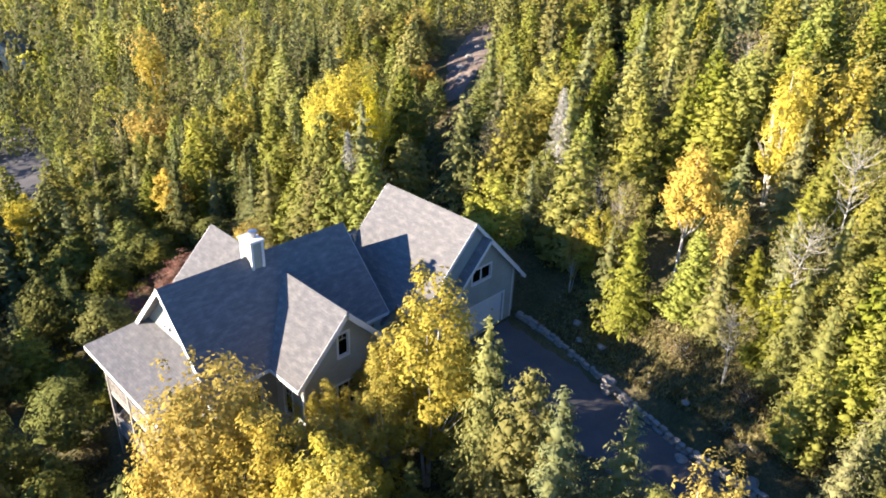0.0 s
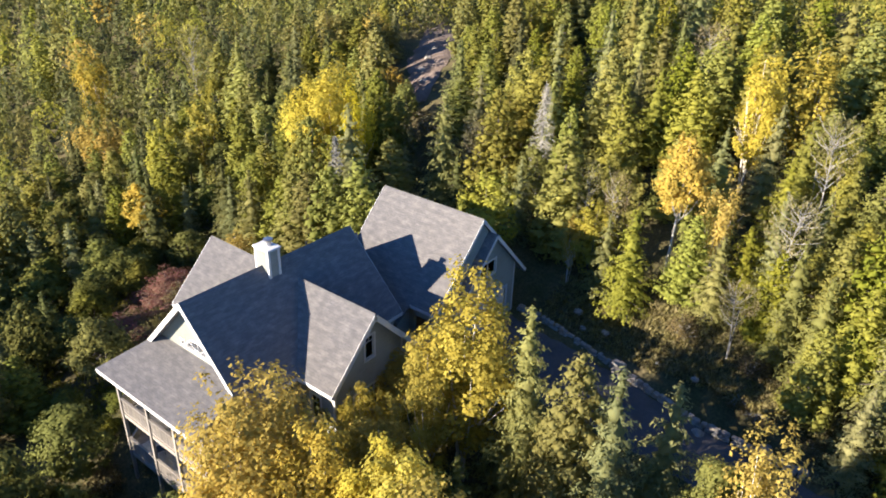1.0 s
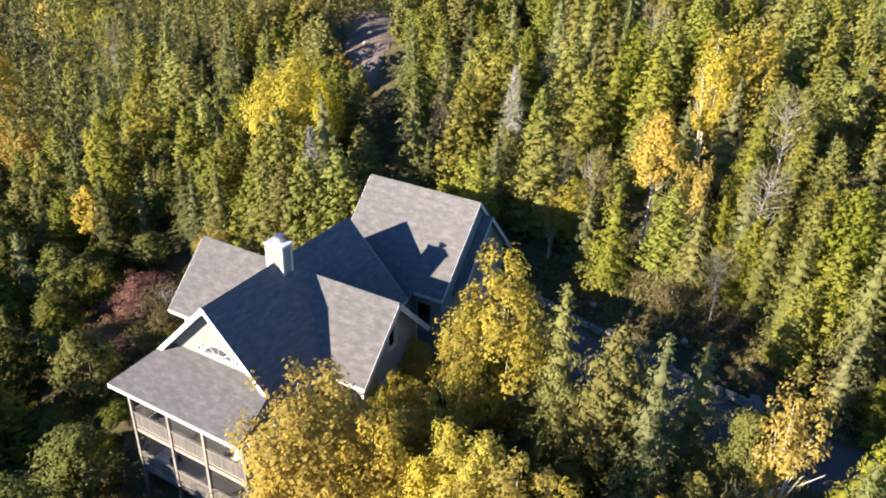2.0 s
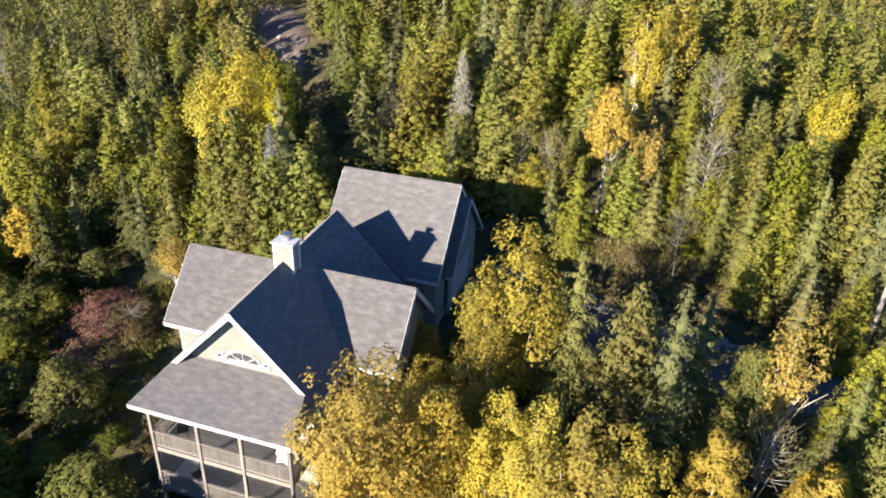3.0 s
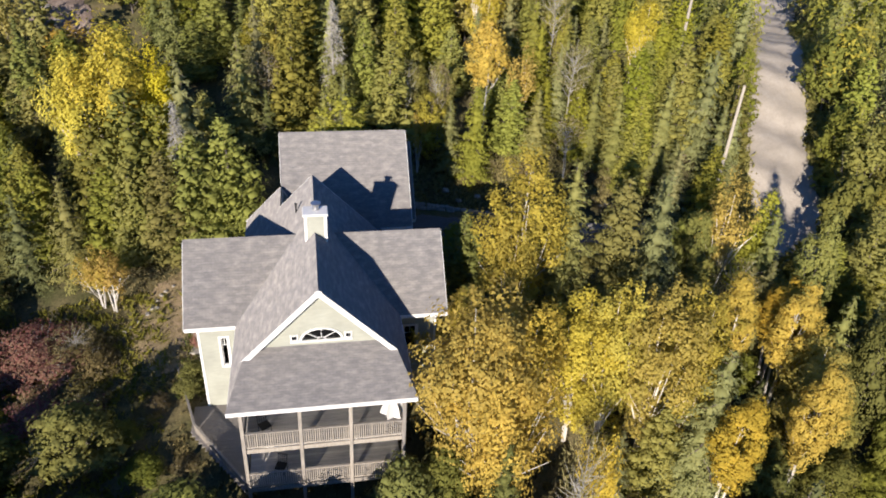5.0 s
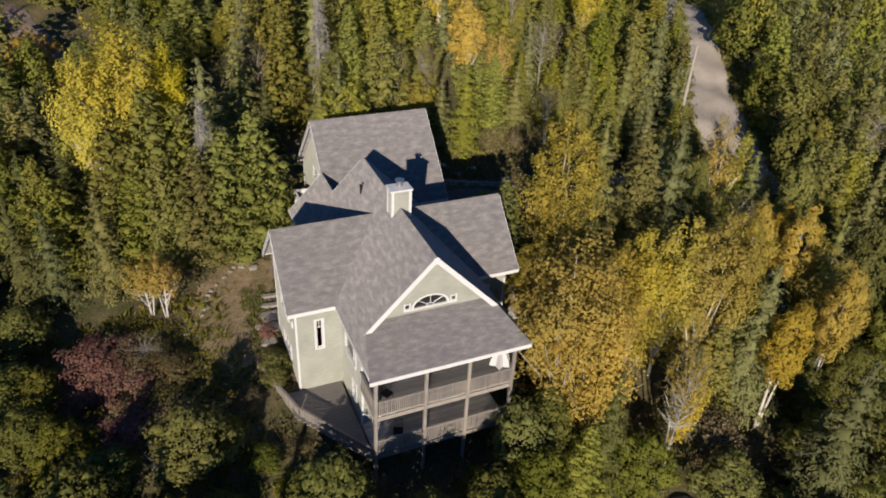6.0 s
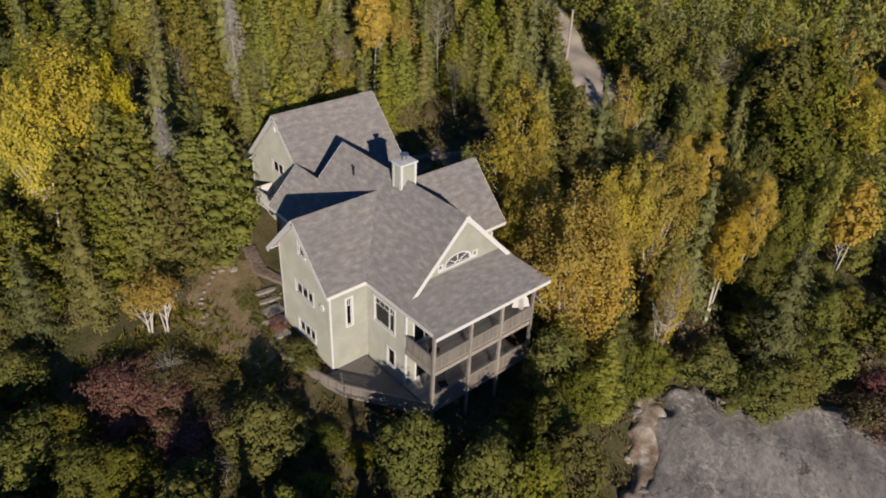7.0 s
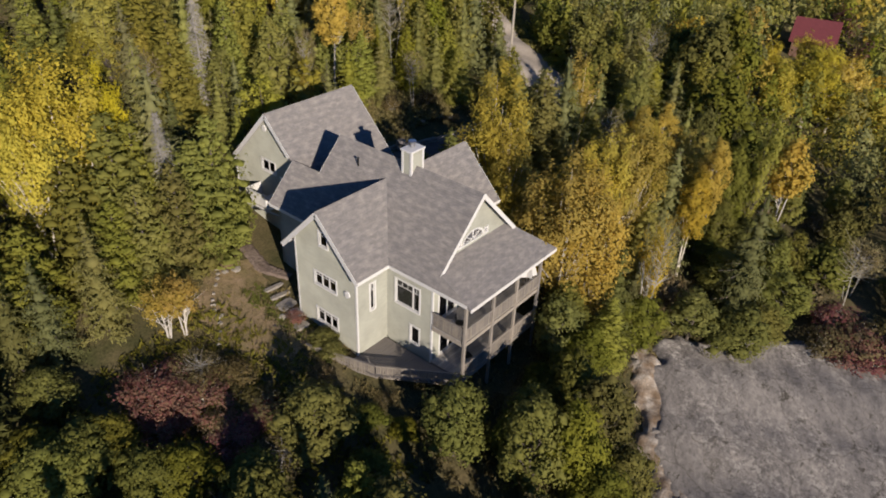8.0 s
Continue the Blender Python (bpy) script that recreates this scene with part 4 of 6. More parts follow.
def clumped(cc, ax, size, count, blade, mat, outw, up=0.35, spray=0.6, core=0.55, rough=0.30, inner=None):
    """Leaves set on clumps: centres cc, outward axes ax, half sizes (along, across, high)."""
    M = len(cc)
    ax = ax / (np.linalg.norm(ax, axis=1, keepdims=True) + 1e-9)
    side = np.cross(ax, np.array([0, 0, 1.0]))
    side /= np.linalg.norm(side, axis=1, keepdims=True) + 1e-9
    top = np.cross(side, ax)
    w = (size[:, 0] * size[:, 1] + size[:, 1] * size[:, 2] + size[:, 0] * size[:, 2])
    per = rng.multinomial(count, w / w.sum())
    idx = np.repeat(np.arange(M), per)
    n = len(idx)
    q = rand_dirs(n) * rng.uniform(0.80 if core else 0.40, 1.10, n)[:, None]
    off = ax[idx] * (q[:, :1] * size[idx, :1]) + side[idx] * (q[:, 1:2] * size[idx, 1:2]) + top[idx] * (q[:, 2:] * size[idx, 2:])
    c = cc[idx] + off
    offn = ax[idx] * q[:, :1] + side[idx] * q[:, 1:2] + top[idx] * q[:, 2:]
    d = spray * ax[idx] + 0.7 * offn + rng.normal(0, 0.45, (n, 3))
    nrm = 0.75 * offn + 0.6 * outw[idx] + np.array([0, 0, up]) + rng.normal(0, rough, (n, 3))
    sc = rng.uniform(0.65, 1.25, n)
    cores = (cc, size * core) if core else inner
    return leaves_mesh("crown", c, d, nrm, blade[0] * sc, blade[1] * sc, mat, cores)


def conifer(h, r, count, mat, droop=0.30, bare=0.05, blade=(0.23, 0.10), power=0.80, gap=0.42, twigs=None):
    """Whorls of drooping boughs that shorten towards the tip."""
    count, size = int(count * LEAF_DETAIL[0]), LEAF_DETAIL[1]
    cc, ax, sz, ow, limbs = [], [], [], [], []
    lop = rng.uniform(0, 6.28)
    z, a0 = h * bare + 0.2, rng.uniform(0, 6.28)
    while z < h * 0.985:
        t = z / h
        reach = r * (1 - t) ** power * rng.uniform(0.86, 1.10) + 0.05
        nb = int(np.clip(reach * 5.0, 4, 9))
        a0 += 0.9
        for k in range(nb):
            a = a0 + 6.283 * k / nb + rng.normal(0, 0.20)
            R = reach * rng.uniform(0.72, 1.18) * (1 + 0.10 * math.sin(2 * a + lop))
            zz = z + rng.normal(0, 0.10)
            dz = -droop * (1 - 0.9 * t) + 0.5 * max(0, t - 0.6)
            e = np.array([math.cos(a), math.sin(a), dz])
            cc.append(e * R * 0.62 + np.array([0, 0, zz]))
            ax.append(e)
            sz.append((R * 0.46 + 0.04, R * 0.17 + 0.09, 0.07 + 0.06 * R))
            ow.append((math.cos(a), math.sin(a), 0.25))
            if rng.uniform() < 0.16:
                limbs.append((float(zz), float(R * 0.9), float(dz * R * 0.8), float(a)))
        z += gap * (0.62 + 0.55 * (1 - t)) * rng.uniform(0.85, 1.15)
    cc.append(np.array([0, 0, h * 0.97]))
    ax.append((0, 0.01, 1))
    sz.append((h * 0.045, 0.07, 0.07))
    ow.append((0, 0, 1))
    # the dark inside of the crown
    q = np.linspace(0.10, 0.90, 10)
    inner = (np.stack([0 * q, 0 * q, q * h], 1), np.stack([0.50 * r * (1 - q) ** power, 0.50 * r * (1 - q) ** power, 0 * q + 0.075 * h], 1))
    crown = clumped(np.array(cc), np.array(ax, float), np.array(sz), count, (blade[0] * size, blade[1] * size), mat, np.array(ow, float), 0.45, 0.9, 0.0, 0.22, inner)
    return crown, trunk_mesh("trunk", h * 0.97, 0.008 * h + 0.03, limbs, twigs or M_BARK, 0.10)


def cedar(h, r, count, mat, power=0.62, lumps=95):
    """A dense upright cone of rising tufts with an uneven outline."""
    count, size = int(count * LEAF_DETAIL[0]), LEAF_DETAIL[1]
    k = np.arange(lumps)
    t = ((k + 0.5) / lumps) ** 1.25
    a = k * 2.39996 + rng.normal(0, 0.25, lumps)
    lob = rng.uniform(0, 6.28, 3)
    env = (1 - t) ** power * (0.92 + 0.16 * np.sin(2 * a + lob[0] + 4 * t) + 0.12 * np.sin(3 * a + lob[1] - 7 * t)) * np.clip(0.66 + 2.6 * t, 0, 1)
    rad = r * env * rng.uniform(0.66, 0.98, lumps)
    z = h * (0.05 + 0.93 * t) + rng.normal(0, 0.10, lumps)
    cc = np.stack([rad * np.cos(a), rad * np.sin(a), z], 1)
    ow = np.stack([np.cos(a), np.sin(a), np.full(lumps, 0.35)], 1)
    ax = np.stack([np.cos(a) * 0.6, np.sin(a) * 0.6, 0.55 + 0.6 * t + rng.normal(0, 0.12, lumps)], 1)
    s = (0.22 + 0.16 * r * (1 - t) ** 0.6) * rng.uniform(0.75, 1.3, lumps)
    sz = np.stack([s * 1.5, s * 1.0, s * 0.8], 1)
    # the inside of the cone
    m = 9
    ti = (np.arange(m) + 0.5) / m
    ci = np.stack([np.zeros(m), np.zeros(m), h * (0.06 + 0.86 * ti)], 1)
    si = np.stack([np.full(m, h / m * 0.7), r * 0.55 * (1 - ti) ** power, r * 0.55 * (1 - ti) ** power], 1)
    crown = clumped(np.concatenate([cc, ci]), np.concatenate([ax, np.tile((0, 0.01, 1.0), (m, 1))]), np.concatenate([sz, si]), count, (0.20 * size, 0.125 * size), mat,
                    np.concatenate([ow, np.tile((0, 0, 0.3), (m, 1))]), 0.30, 0.9, 0.64, 0.24)
    limbs = [(h * q, r * (1 - q) ** 0.8 * 0.6, 0.35, float(rng.uniform(0, 6.28))) for q in np.linspace(0.12, 0.8, 6)]
    return crown, trunk_mesh("trunk", h * 0.96, 0.011 * h + 0.05, limbs, M_BARK, 0.1)


def broadleaf(h, r, count, mat, bark, low=0.12, clumps=60, leaf=0.17, stems=0, spread=0.26, shape=0.85, core=0.64):
    """A rounded or oval crown of leafy clumps at the ends of rising limbs."""
    count, leaf = int(count * LEAF_DETAIL[0]), leaf * LEAF_DETAIL[1]
    k = np.arange(clumps)
    u = 1 - 2 * (k + 0.5) / clumps
    a = k * 2.39996 + rng.normal(0, 0.3, clumps)
    s = np.sqrt(1 - u * u)
    depth = rng.uniform(0.55, 1.0, clumps) ** 0.7
    lob = rng.uniform(0, 6.28, 3)
    lobe = 1 + 0.16 * np.sin(2 * a + lob[0] + 2 * u) + 0.10 * np.sin(3 * a + lob[1] - 3 * u)
    cz, hh = h * (low + 1) / 2, h * (1 - low) / 2
    wide = 1 - 0.25 * u - (1 - shape) * np.abs(u)
    cc = np.stack([s * np.cos(a) * r * depth * lobe * wide * 0.84, s * np.sin(a) * r * depth * lobe * wide * 0.84, cz + u * hh * depth * (0.84 + 0.10 * np.sin(a + lob[2]))], 1)
    rc = r * spread * rng.uniform(0.62, 1.35, clumps)
    ow = np.stack([s * np.cos(a), s * np.sin(a), u * 0.8 + 0.2], 1)
    sz = np.stack([rc * 1.05, rc, rc * 0.78], 1)
    crown = clumped(cc, ow + rng.normal(0, 0.2, (clumps, 3)), sz, count, (leaf * 1.15, leaf), mat, ow, 0.35, 0.25, core, 0.24)
    limbs = []
    for i in rng.permutation(clumps)[:22]:
        x, y, z = cc[i]
        z0 = min(max(h * 0.10, z - 0.9 * math.hypot(x, y) - 0.10 * h), h * 0.85)
        limbs.append((float(z0), float(math.hypot(x, y)), float(z - z0), float(math.atan2(y, x))))
    return crown, trunk_mesh("trunk", h * 0.9, 0.009 * h + 0.03, limbs, bark, 0.35, [(float(rng.uniform(0, 6.28)), r * float(rng.uniform(0.35, 0.75))) for _ in range(stems)])


def plumed(h, r, count, mat, bark, low=0.15, plumes=11, leaf=0.15, stems=0, core=0.0):
    """Upright plumes of uneven height round a trunk, each of many rounded tufts."""
    count, leaf = int(count * LEAF_DETAIL[0]), leaf * LEAF_DETAIL[1]
    a = rng.uniform(0, 6.283, plumes) * 0.3 + np.arange(plumes) * 2.4
    p = r * 0.78 * np.sqrt((np.arange(plumes) + 0.2) / plumes)
    top = h * (1 - 0.28 * (p / r) ** 1.8) * rng.uniform(0.86, 1.02, plumes)
    top[0] = h
    bot = h * low * rng.uniform(0.6, 1.9, plumes)
    K = 7
    s = (np.arange(K)[None, :] + rng.uniform(0.1, 0.9, (plumes, K))) / K
    wid = r * 0.34 * np.sin(np.pi * np.clip(s, 0.05, 0.93)) ** 0.6
    b2 = rng.uniform(0, 6.283, (plumes, K))
    out = p[:, None] * (0.55 + 0.5 * s)
    cx = out * np.cos(a)[:, None] + wid * np.cos(b2)
    cy = out * np.sin(a)[:, None] + wid * np.sin(b2)
    cz = bot[:, None] + (top - bot)[:, None] * s
    cc = np.stack([cx, cy, cz], -1).reshape(-1, 3)
    rc = (r * 0.235 * rng.uniform(0.6, 1.4, (plumes, K)) * (0.65 + 0.6 * np.sin(np.pi * s))).ravel()
    ow = np.stack([cc[:, 0] / r, cc[:, 1] / r, 0.35 + 0.5 * s.ravel()], 1)
    sz = np.stack([rc * 1.25, rc, rc * 0.9], 1)
    crown = clumped(cc, ow * np.array([0.5, 0.5, 1.0]) + np.array([0, 0, 0.3]) + rng.normal(0, 0.2, (len(cc), 3)), sz, count, (leaf * 1.15, leaf), mat, ow, 0.30, 0.3, core, 0.24)
    limbs = []
    for i in range(plumes):
        z0 = float(min(0.7 * h, max(h * 0.10, bot[i] * 0.7)))
        limbs.append((z0, float(p[i]) + 0.1, float(top[i] * 0.72 - z0), float(a[i])))
        limbs.append((z0 + 0.12 * h, float(p[i]) * 1.2 + 0.2, float(0.22 * h), float(a[i] + rng.uniform(-0.9, 0.9))))
    return crown, trunk_mesh("trunk", h * 0.85, 0.008 * h + 0.02, limbs, bark, 0.3, [(float(rng.uniform(0, 6.28)), r * float(rng.uniform(0.35, 0.7))) for _ in range(stems)])


def dead_tree(h, r):
    """A grey dead spruce: many drooping boughs with a haze of fine twigs."""
    limbs = []
    for q in np.linspace(0.10, 0.97, 110):
        limbs.append((h * q, r * (1 - q) ** 0.7 * rng.uniform(0.5, 1.1) + 0.1, -0.42 * r * (1 - q) + rng.uniform(-0.2, 0.1), float(rng.uniform(0, 6.28))))
    tr = trunk_mesh("trunk", h, 0.008 * h + 0.03, limbs, M_DEADWOOD, 0.15)
    n = 1700
    t = rng.uniform(0.06, 0.97, n)
    a = rng.uniform(0, 6.283, n)
    rad = r * (1 - t) ** 0.7 * rng.uniform(0.25, 1.1, n)
    c = np.stack([rad * np.cos(a), rad * np.sin(a), h * t - 0.40 * rad + rng.normal(0, 0.08, n)], 1)
    d = np.stack([np.cos(a), np.sin(a), rng.uniform(-0.9, 0.1, n)], 1) + rng.normal(0, 0.45, (n, 3))
    crown = leaves_mesh("crown", c, d, rand_dirs(n), rng.uniform(0.25, 0.55, n), rng.uniform(0.03, 0.055, n), M_DEADWOOD)
    return crown, tr


def bare_shrub(h, r, mat):
    """Bare grey stems and twigs with a few last leaves."""
    limbs = [(h * rng.uniform(0.42, 0.85), r * rng.uniform(0.4, 1.0), h * rng.uniform(0.05, 0.20), float(rng.uniform(0, 6.28))) for _ in range(44)]
    tr = trunk_mesh("trunk", h * 0.95, 0.007 * h + 0.02, limbs, M_DEADWOOD, 0.5, [(float(rng.uniform(0, 6.28)), r * 0.6)])
    n = 700
    v = rand_dirs(n) * rng.uniform(0.4, 1, n)[:, None] ** 0.5
    c = v * np.array([r, r, h * 0.24]) + np.array([0, 0, h * 0.78])
    d = v + np.array([0, 0, 0.7]) + rng.normal(0, 0.5, (n, 3))
    crown = leaves_mesh("crown", c, d, rand_dirs(n), rng.uniform(0.15, 0.35, n), rng.uniform(0.02, 0.07, n), mat)
    return crown, tr


KINDS = {}
M_WHITEBARK = wood_material("white_birch_bark", (0.42, 0.39, 0.34), (0.64, 0.61, 0.55), (2, 2, 8))
LEVELS = ((1.75, 0.76), (0.95, 1.0), (0.42, 1.50), (0.06, 3.2))     # leaf count and leaf size: before the house, round it, behind, and out of the way
LEAF_DETAIL = [1.0, 1.0]
BASEH = {}


def kind(name, make, h, r, label, category, object_name, n=4):
    sets = []
    for detail, m in zip(LEVELS, (min(n, 4), n, n, 2)):
        LEAF_DETAIL[:] = detail
        sets.append([make(h, r) for _ in range(m)])
    KINDS[name] = (sets, label, category, object_name)
    BASEH[name] = (h, r)


kind("cedar", lambda h, r: cedar(h, r, 3500, M_CEDAR), 8.0, 2.0, "dense yellow-green cedar tree in the forest", "cedar tree", "cedar_tree", 6)
kind("darkcedar", lambda h, r: cedar(h, r, 3500, M_OLIVE), 8.0, 2.1, "dense olive green cedar tree in the forest", "cedar tree", "cedar_tree", 4)
kind("spruce", lambda h, r: conifer(h, r, 3500, M_SPRUCE), 8.5, 2.0, "grey-green spruce tree with layered boughs", "spruce tree", "spruce_tree", 6)
kind("pine", lambda h, r: conifer(h, r, 3500, M_PINE), 8.5, 2.1, "dark green spruce tree with layered boughs", "spruce tree", "spruce_tree", 5)
kind("fir", lambda h, r: conifer(h, r, 3500, M_CEDAR, 0.10, 0.05, (0.23, 0.12), 0.66, 0.40), 8.5, 1.9, "olive green fir tree with layered boughs", "fir tree", "fir_tree", 5)
kind("aspen", lambda h, r: plumed(h, r, 7000, M_YELLOW, M_BIRCH, 0.14, 13, 0.18, 1), 11.0, 2.2, "bright yellow autumn aspen with a pale trunk", "aspen tree", "aspen_tree", 4)
kind("birch", lambda h, r: plumed(h, r, 8500, M_ORANGE, M_BIRCH, 0.12, 19, 0.18, 2), 11.0, 2.6, "golden autumn birch with white trunk and limbs", "birch tree", "birch_tree", 4)
kind("oval", lambda h, r: broadleaf(h, r, 6500, M_ORANGE, M_BIRCH, 0.40, 80, 0.14, 0, 0.24, 0.80), 10.0, 2.0, "oval golden birch among the conifers", "birch tree", "birch_tree", 2)
kind("youngbirch", lambda h, r: plumed(h, r, 2600, M_ORANGE, M_WHITEBARK, 0.30, 9, 0.13, 2), 6.0, 1.5, "small golden birch with white stems", "birch tree", "birch_tree", 2)
kind("maple", lambda h, r: broadleaf(h, r, 4200, M_GREENLEAF, M_BARK, 0.05, 75, 0.145), 6.0, 2.2, "rounded green broadleaf tree", "maple tree", "maple_tree", 5)
kind("lemon", lambda h, r: plumed(h, r, 9500, M_LEMON, M_BIRCH, 0.30, 15, 0.15, 1), 11.0, 2.5, "lemon yellow autumn aspen with a pale trunk", "aspen tree", "aspen_tree", 3)
kind("poplar", lambda h, r: plumed(h, r, 4300, M_LIME, M_BARK, 0.08, 11, 0.16, 0, 0.55), 9.0, 1.8, "yellow-green poplar turning in autumn", "poplar tree", "poplar_tree", 5)
kind("hardwood", lambda h, r: broadleaf(h, r, 3900, M_OLIVE, M_BARK, 0.08, 64, 0.15, 0, 0.25, 0.8), 7.5, 1.9, "olive green broadleaf tree in the forest", "hardwood tree", "hardwood_tree", 5)
kind("sumac", lambda h, r: broadleaf(h, r, 3600, M_MAROON, M_DEADWOOD, 0.02, 90, 0.105, 4, 0.20, 0.95, 0.0), 3.2, 2.0, "maroon-leaved autumn shrub beside the clearing", "shrub", "sumac_shrub", 2)
kind("scrub", lambda h, r: broadleaf(h, r, 1900, M_BROWN, M_DEADWOOD, 0.02, 50, 0.11, 3, 0.24, 0.95, 0.0), 2.2, 1.6, "dry brown autumn shrub", "shrub", "dry_shrub", 3)
kind("bare", lambda h, r: bare_shrub(h, r, M_TAN), 6.0, 1.6, "leafless grey shrubby tree", "bare tree", "bare_tree", 3)
kind("snag", lambda h, r: dead_tree(h, r), 10.0, 1.5, "bare grey dead spruce", "dead tree", "dead_tree", 3)
seed_state = rng.bit_generator.state
kind("slimbirch", lambda h, r: broadleaf(h, r, 5600, M_ORANGE, M_BIRCH, 0.34, 64, 0.15, 1, 0.27, 0.80), 10.5, 1.75, "slender golden autumn birch with a pale trunk", "birch tree", "birch_tree", 4)
rng.bit_generator.state = seed_state
CONIFERS = ("cedar", "darkcedar", "spruce", "pine", "fir")
TREES = []                    # plan places taken so far


def level(x, y):
    if y < -24 or x < -24 and y < 1 or x < -13 and y < -13:
        return 3
    if 5 < x < 32 and -9 < y < 12:
        return 0
    return 1 if math.hypot(x - 7, y - 10) < 31 else 2


def tree(k, x, y, top, r):
    """A tree of a kind whose tip is at height top and whose crown is r metres in radius."""
    if k == "birch" and r < 1.9:
        k = "slimbirch"
    sets, label, category, oname = KINDS[k]
    variants = sets[level(x, y)]
    crown, trunk = variants[int(rng.integers(len(variants)))]
    h0, r0 = BASEH[k]
    z = float(land_rough(np.float64(x), np.float64(y)))
    h = top - z
    if k in CONIFERS:
        r = max(r, rng.uniform(0.23, 0.30) * h * (1.15 if x < -4 and y < 60 else 1.0))
    e = new(oname)
    e.empty_display_size = 0.3
    e.matrix_world = Matrix.Translation((x, y, z)) @ Matrix.Rotation(rng.uniform(0, 6.28), 4, "Z") @ Matrix.Diagonal((r / r0, r / r0, h / h0, 1))
    tagged(e, label, category, "trees of the forest" if k not in ("sumac", "scrub") else "shrubs")
    for nm, me in (("trunk", trunk), ("crown", crown)):
        o2 = new(nm, me)
        o2.parent = e
    TREES.append((x, y, r))


# the trees that stand out: west slope
tree("pine", -63.5, 20.6, -0.4, 2.25)
tree("pine", -50.3, 18.8, 3.2, 2.0)
tree("birch", -52.5, 22.3, 4.6, 2.6)
tree("birch", -49.4, 22.9, 4.4, 2.2)
tree("poplar", -34.0, 20.0, 8.6, 1.7)
tree("poplar", -33.4, 25.0, 10.2, 2.0)
tree("poplar", -27.6, 27.8, 10.4, 1.5)
tree("birch", -26.4, 13.0, 5.9, 1.7)
tree("poplar", -46.2, 12.8, 3.6, 2.6)
tree("pine", -20.7, 17.5, 8.1, 2.0)
tree("spruce", -15.7, 16.5, 8.8, 2.12)
tree("pine", -18.9, 16.9, 7.4, 2.12)
tree("pine", -20.2, 22.8, 8.9, 2.25)
tree("birch", -64.4, 29.6, 9.0, 2.4)
tree("spruce", -56.6, 32.0, 8.6, 2.25)
tree("bare", -50.1, 35.3, 13.0, 1.8)
tree("cedar", -82.2, 31.4, 7.8, 2.5)
tree("cedar", -79.8, 36.3, 9.8, 2.5)
tree("hardwood", -34.2, 46.0, 15.0, 2.0)
tree("birch", -31.0, 47.4, 16.2, 2.0)
tree("darkcedar", -22.9, 27.0, 10.6, 2.38)
tree("hardwood", -21.8, 25.4, 8.8, 1.6)
tree("pine", -18.7, 31.5, 10.6, 2.25)
tree("darkcedar", -24.5, 35.2, 13.0, 2.38)
tree("birch", -19.3, 37.0, 13.0, 2.0)
# behind the clearing
tree("lemon", -13.1, 22.9, 17.8, 3.1)
tree("lemon", -10.4, 22.9, 15.4, 1.8)
tree("lemon", -15.6, 22.9, 15.4, 2.2)
tree("spruce", -8.3, 20.4, 14.7, 2.0)
tree("snag", -8.7, 19.3, 12.6, 1.6)
tree("cedar", -5.7, 18.7, 11.6, 2.5)
tree("cedar", -7.7, 17.7, 10.7, 2.1)
tree("darkcedar", -9.6, 17.2, 10.0, 2.3)
tree("darkcedar", -11.9, 19.8, 13.3, 2.4)
tree("darkcedar", -14.3, 21.0, 12.2, 2.3)
tree("darkcedar", -11.8, 17.6, 9.4, 2.2)
tree("darkcedar", -10.2, 20.4, 12.0, 2.5)
tree("cedar", -13.4, 17.9, 8.6, 2.25)
# ridge behind the garage
tree("spruce", -3.8, 30.8, 16.2, 1.75)
tree("bare", -3.2, 29.6, 12.6, 1.3)
tree("cedar", -1.2, 29.5, 15.6, 1.69)
tree("spruce", -5.0, 27.8, 14.6, 2.0)
tree("pine", -3.2, 27.2, 10.4, 1.88)
tree("poplar", -2.9, 36.2, 17.6, 2.1)
tree("snag", 2.2, 30.8, 16.4, 1.7)
tree("spruce", 2.0, 32.2, 16.8, 1.62)
tree("cedar", 4.7, 30.5, 15.1, 2.0)
tree("cedar", 4.6, 36.4, 18.4, 2.12)
tree("cedar", 7.5, 33.0, 16.5, 2.25)
tree("fir", 8.3, 37.4, 17.4, 1.88)
tree("bare", 7.8, 27.8, 12.4, 1.1)
tree("poplar", 8.8, 29.6, 13.1, 1.2)
tree("bare", 10.4, 27.4, 12.2, 1.0)
tree("poplar", 10.9, 28.2, 13.2, 1.3)
tree("youngbirch", 8.4, 25.2, 9.2, 0.8)
tree("fir", 13.0, 24.8, 11.4, 2.2)
tree("spruce", 11.0, 25.4, 10.0, 1.88)
tree("oval", 14.3, 28.2, 16.0, 1.9)
tree("youngbirch", 17.3, 27.8, 13.7, 1.4)
tree("aspen", 15.7, 37.5, 20.8, 2.0)
tree("aspen", 18.2, 40.8, 21.2, 2.1)
tree("cedar", 11.4, 36.6, 17.8, 2.0)
tree("bare", 8.4, 47.4, 19.4, 1.8)
tree("darkcedar", -9.2, 35.2, 13.6, 2.25)
tree("hardwood", -4.3, 36.9, 14.2, 1.5)
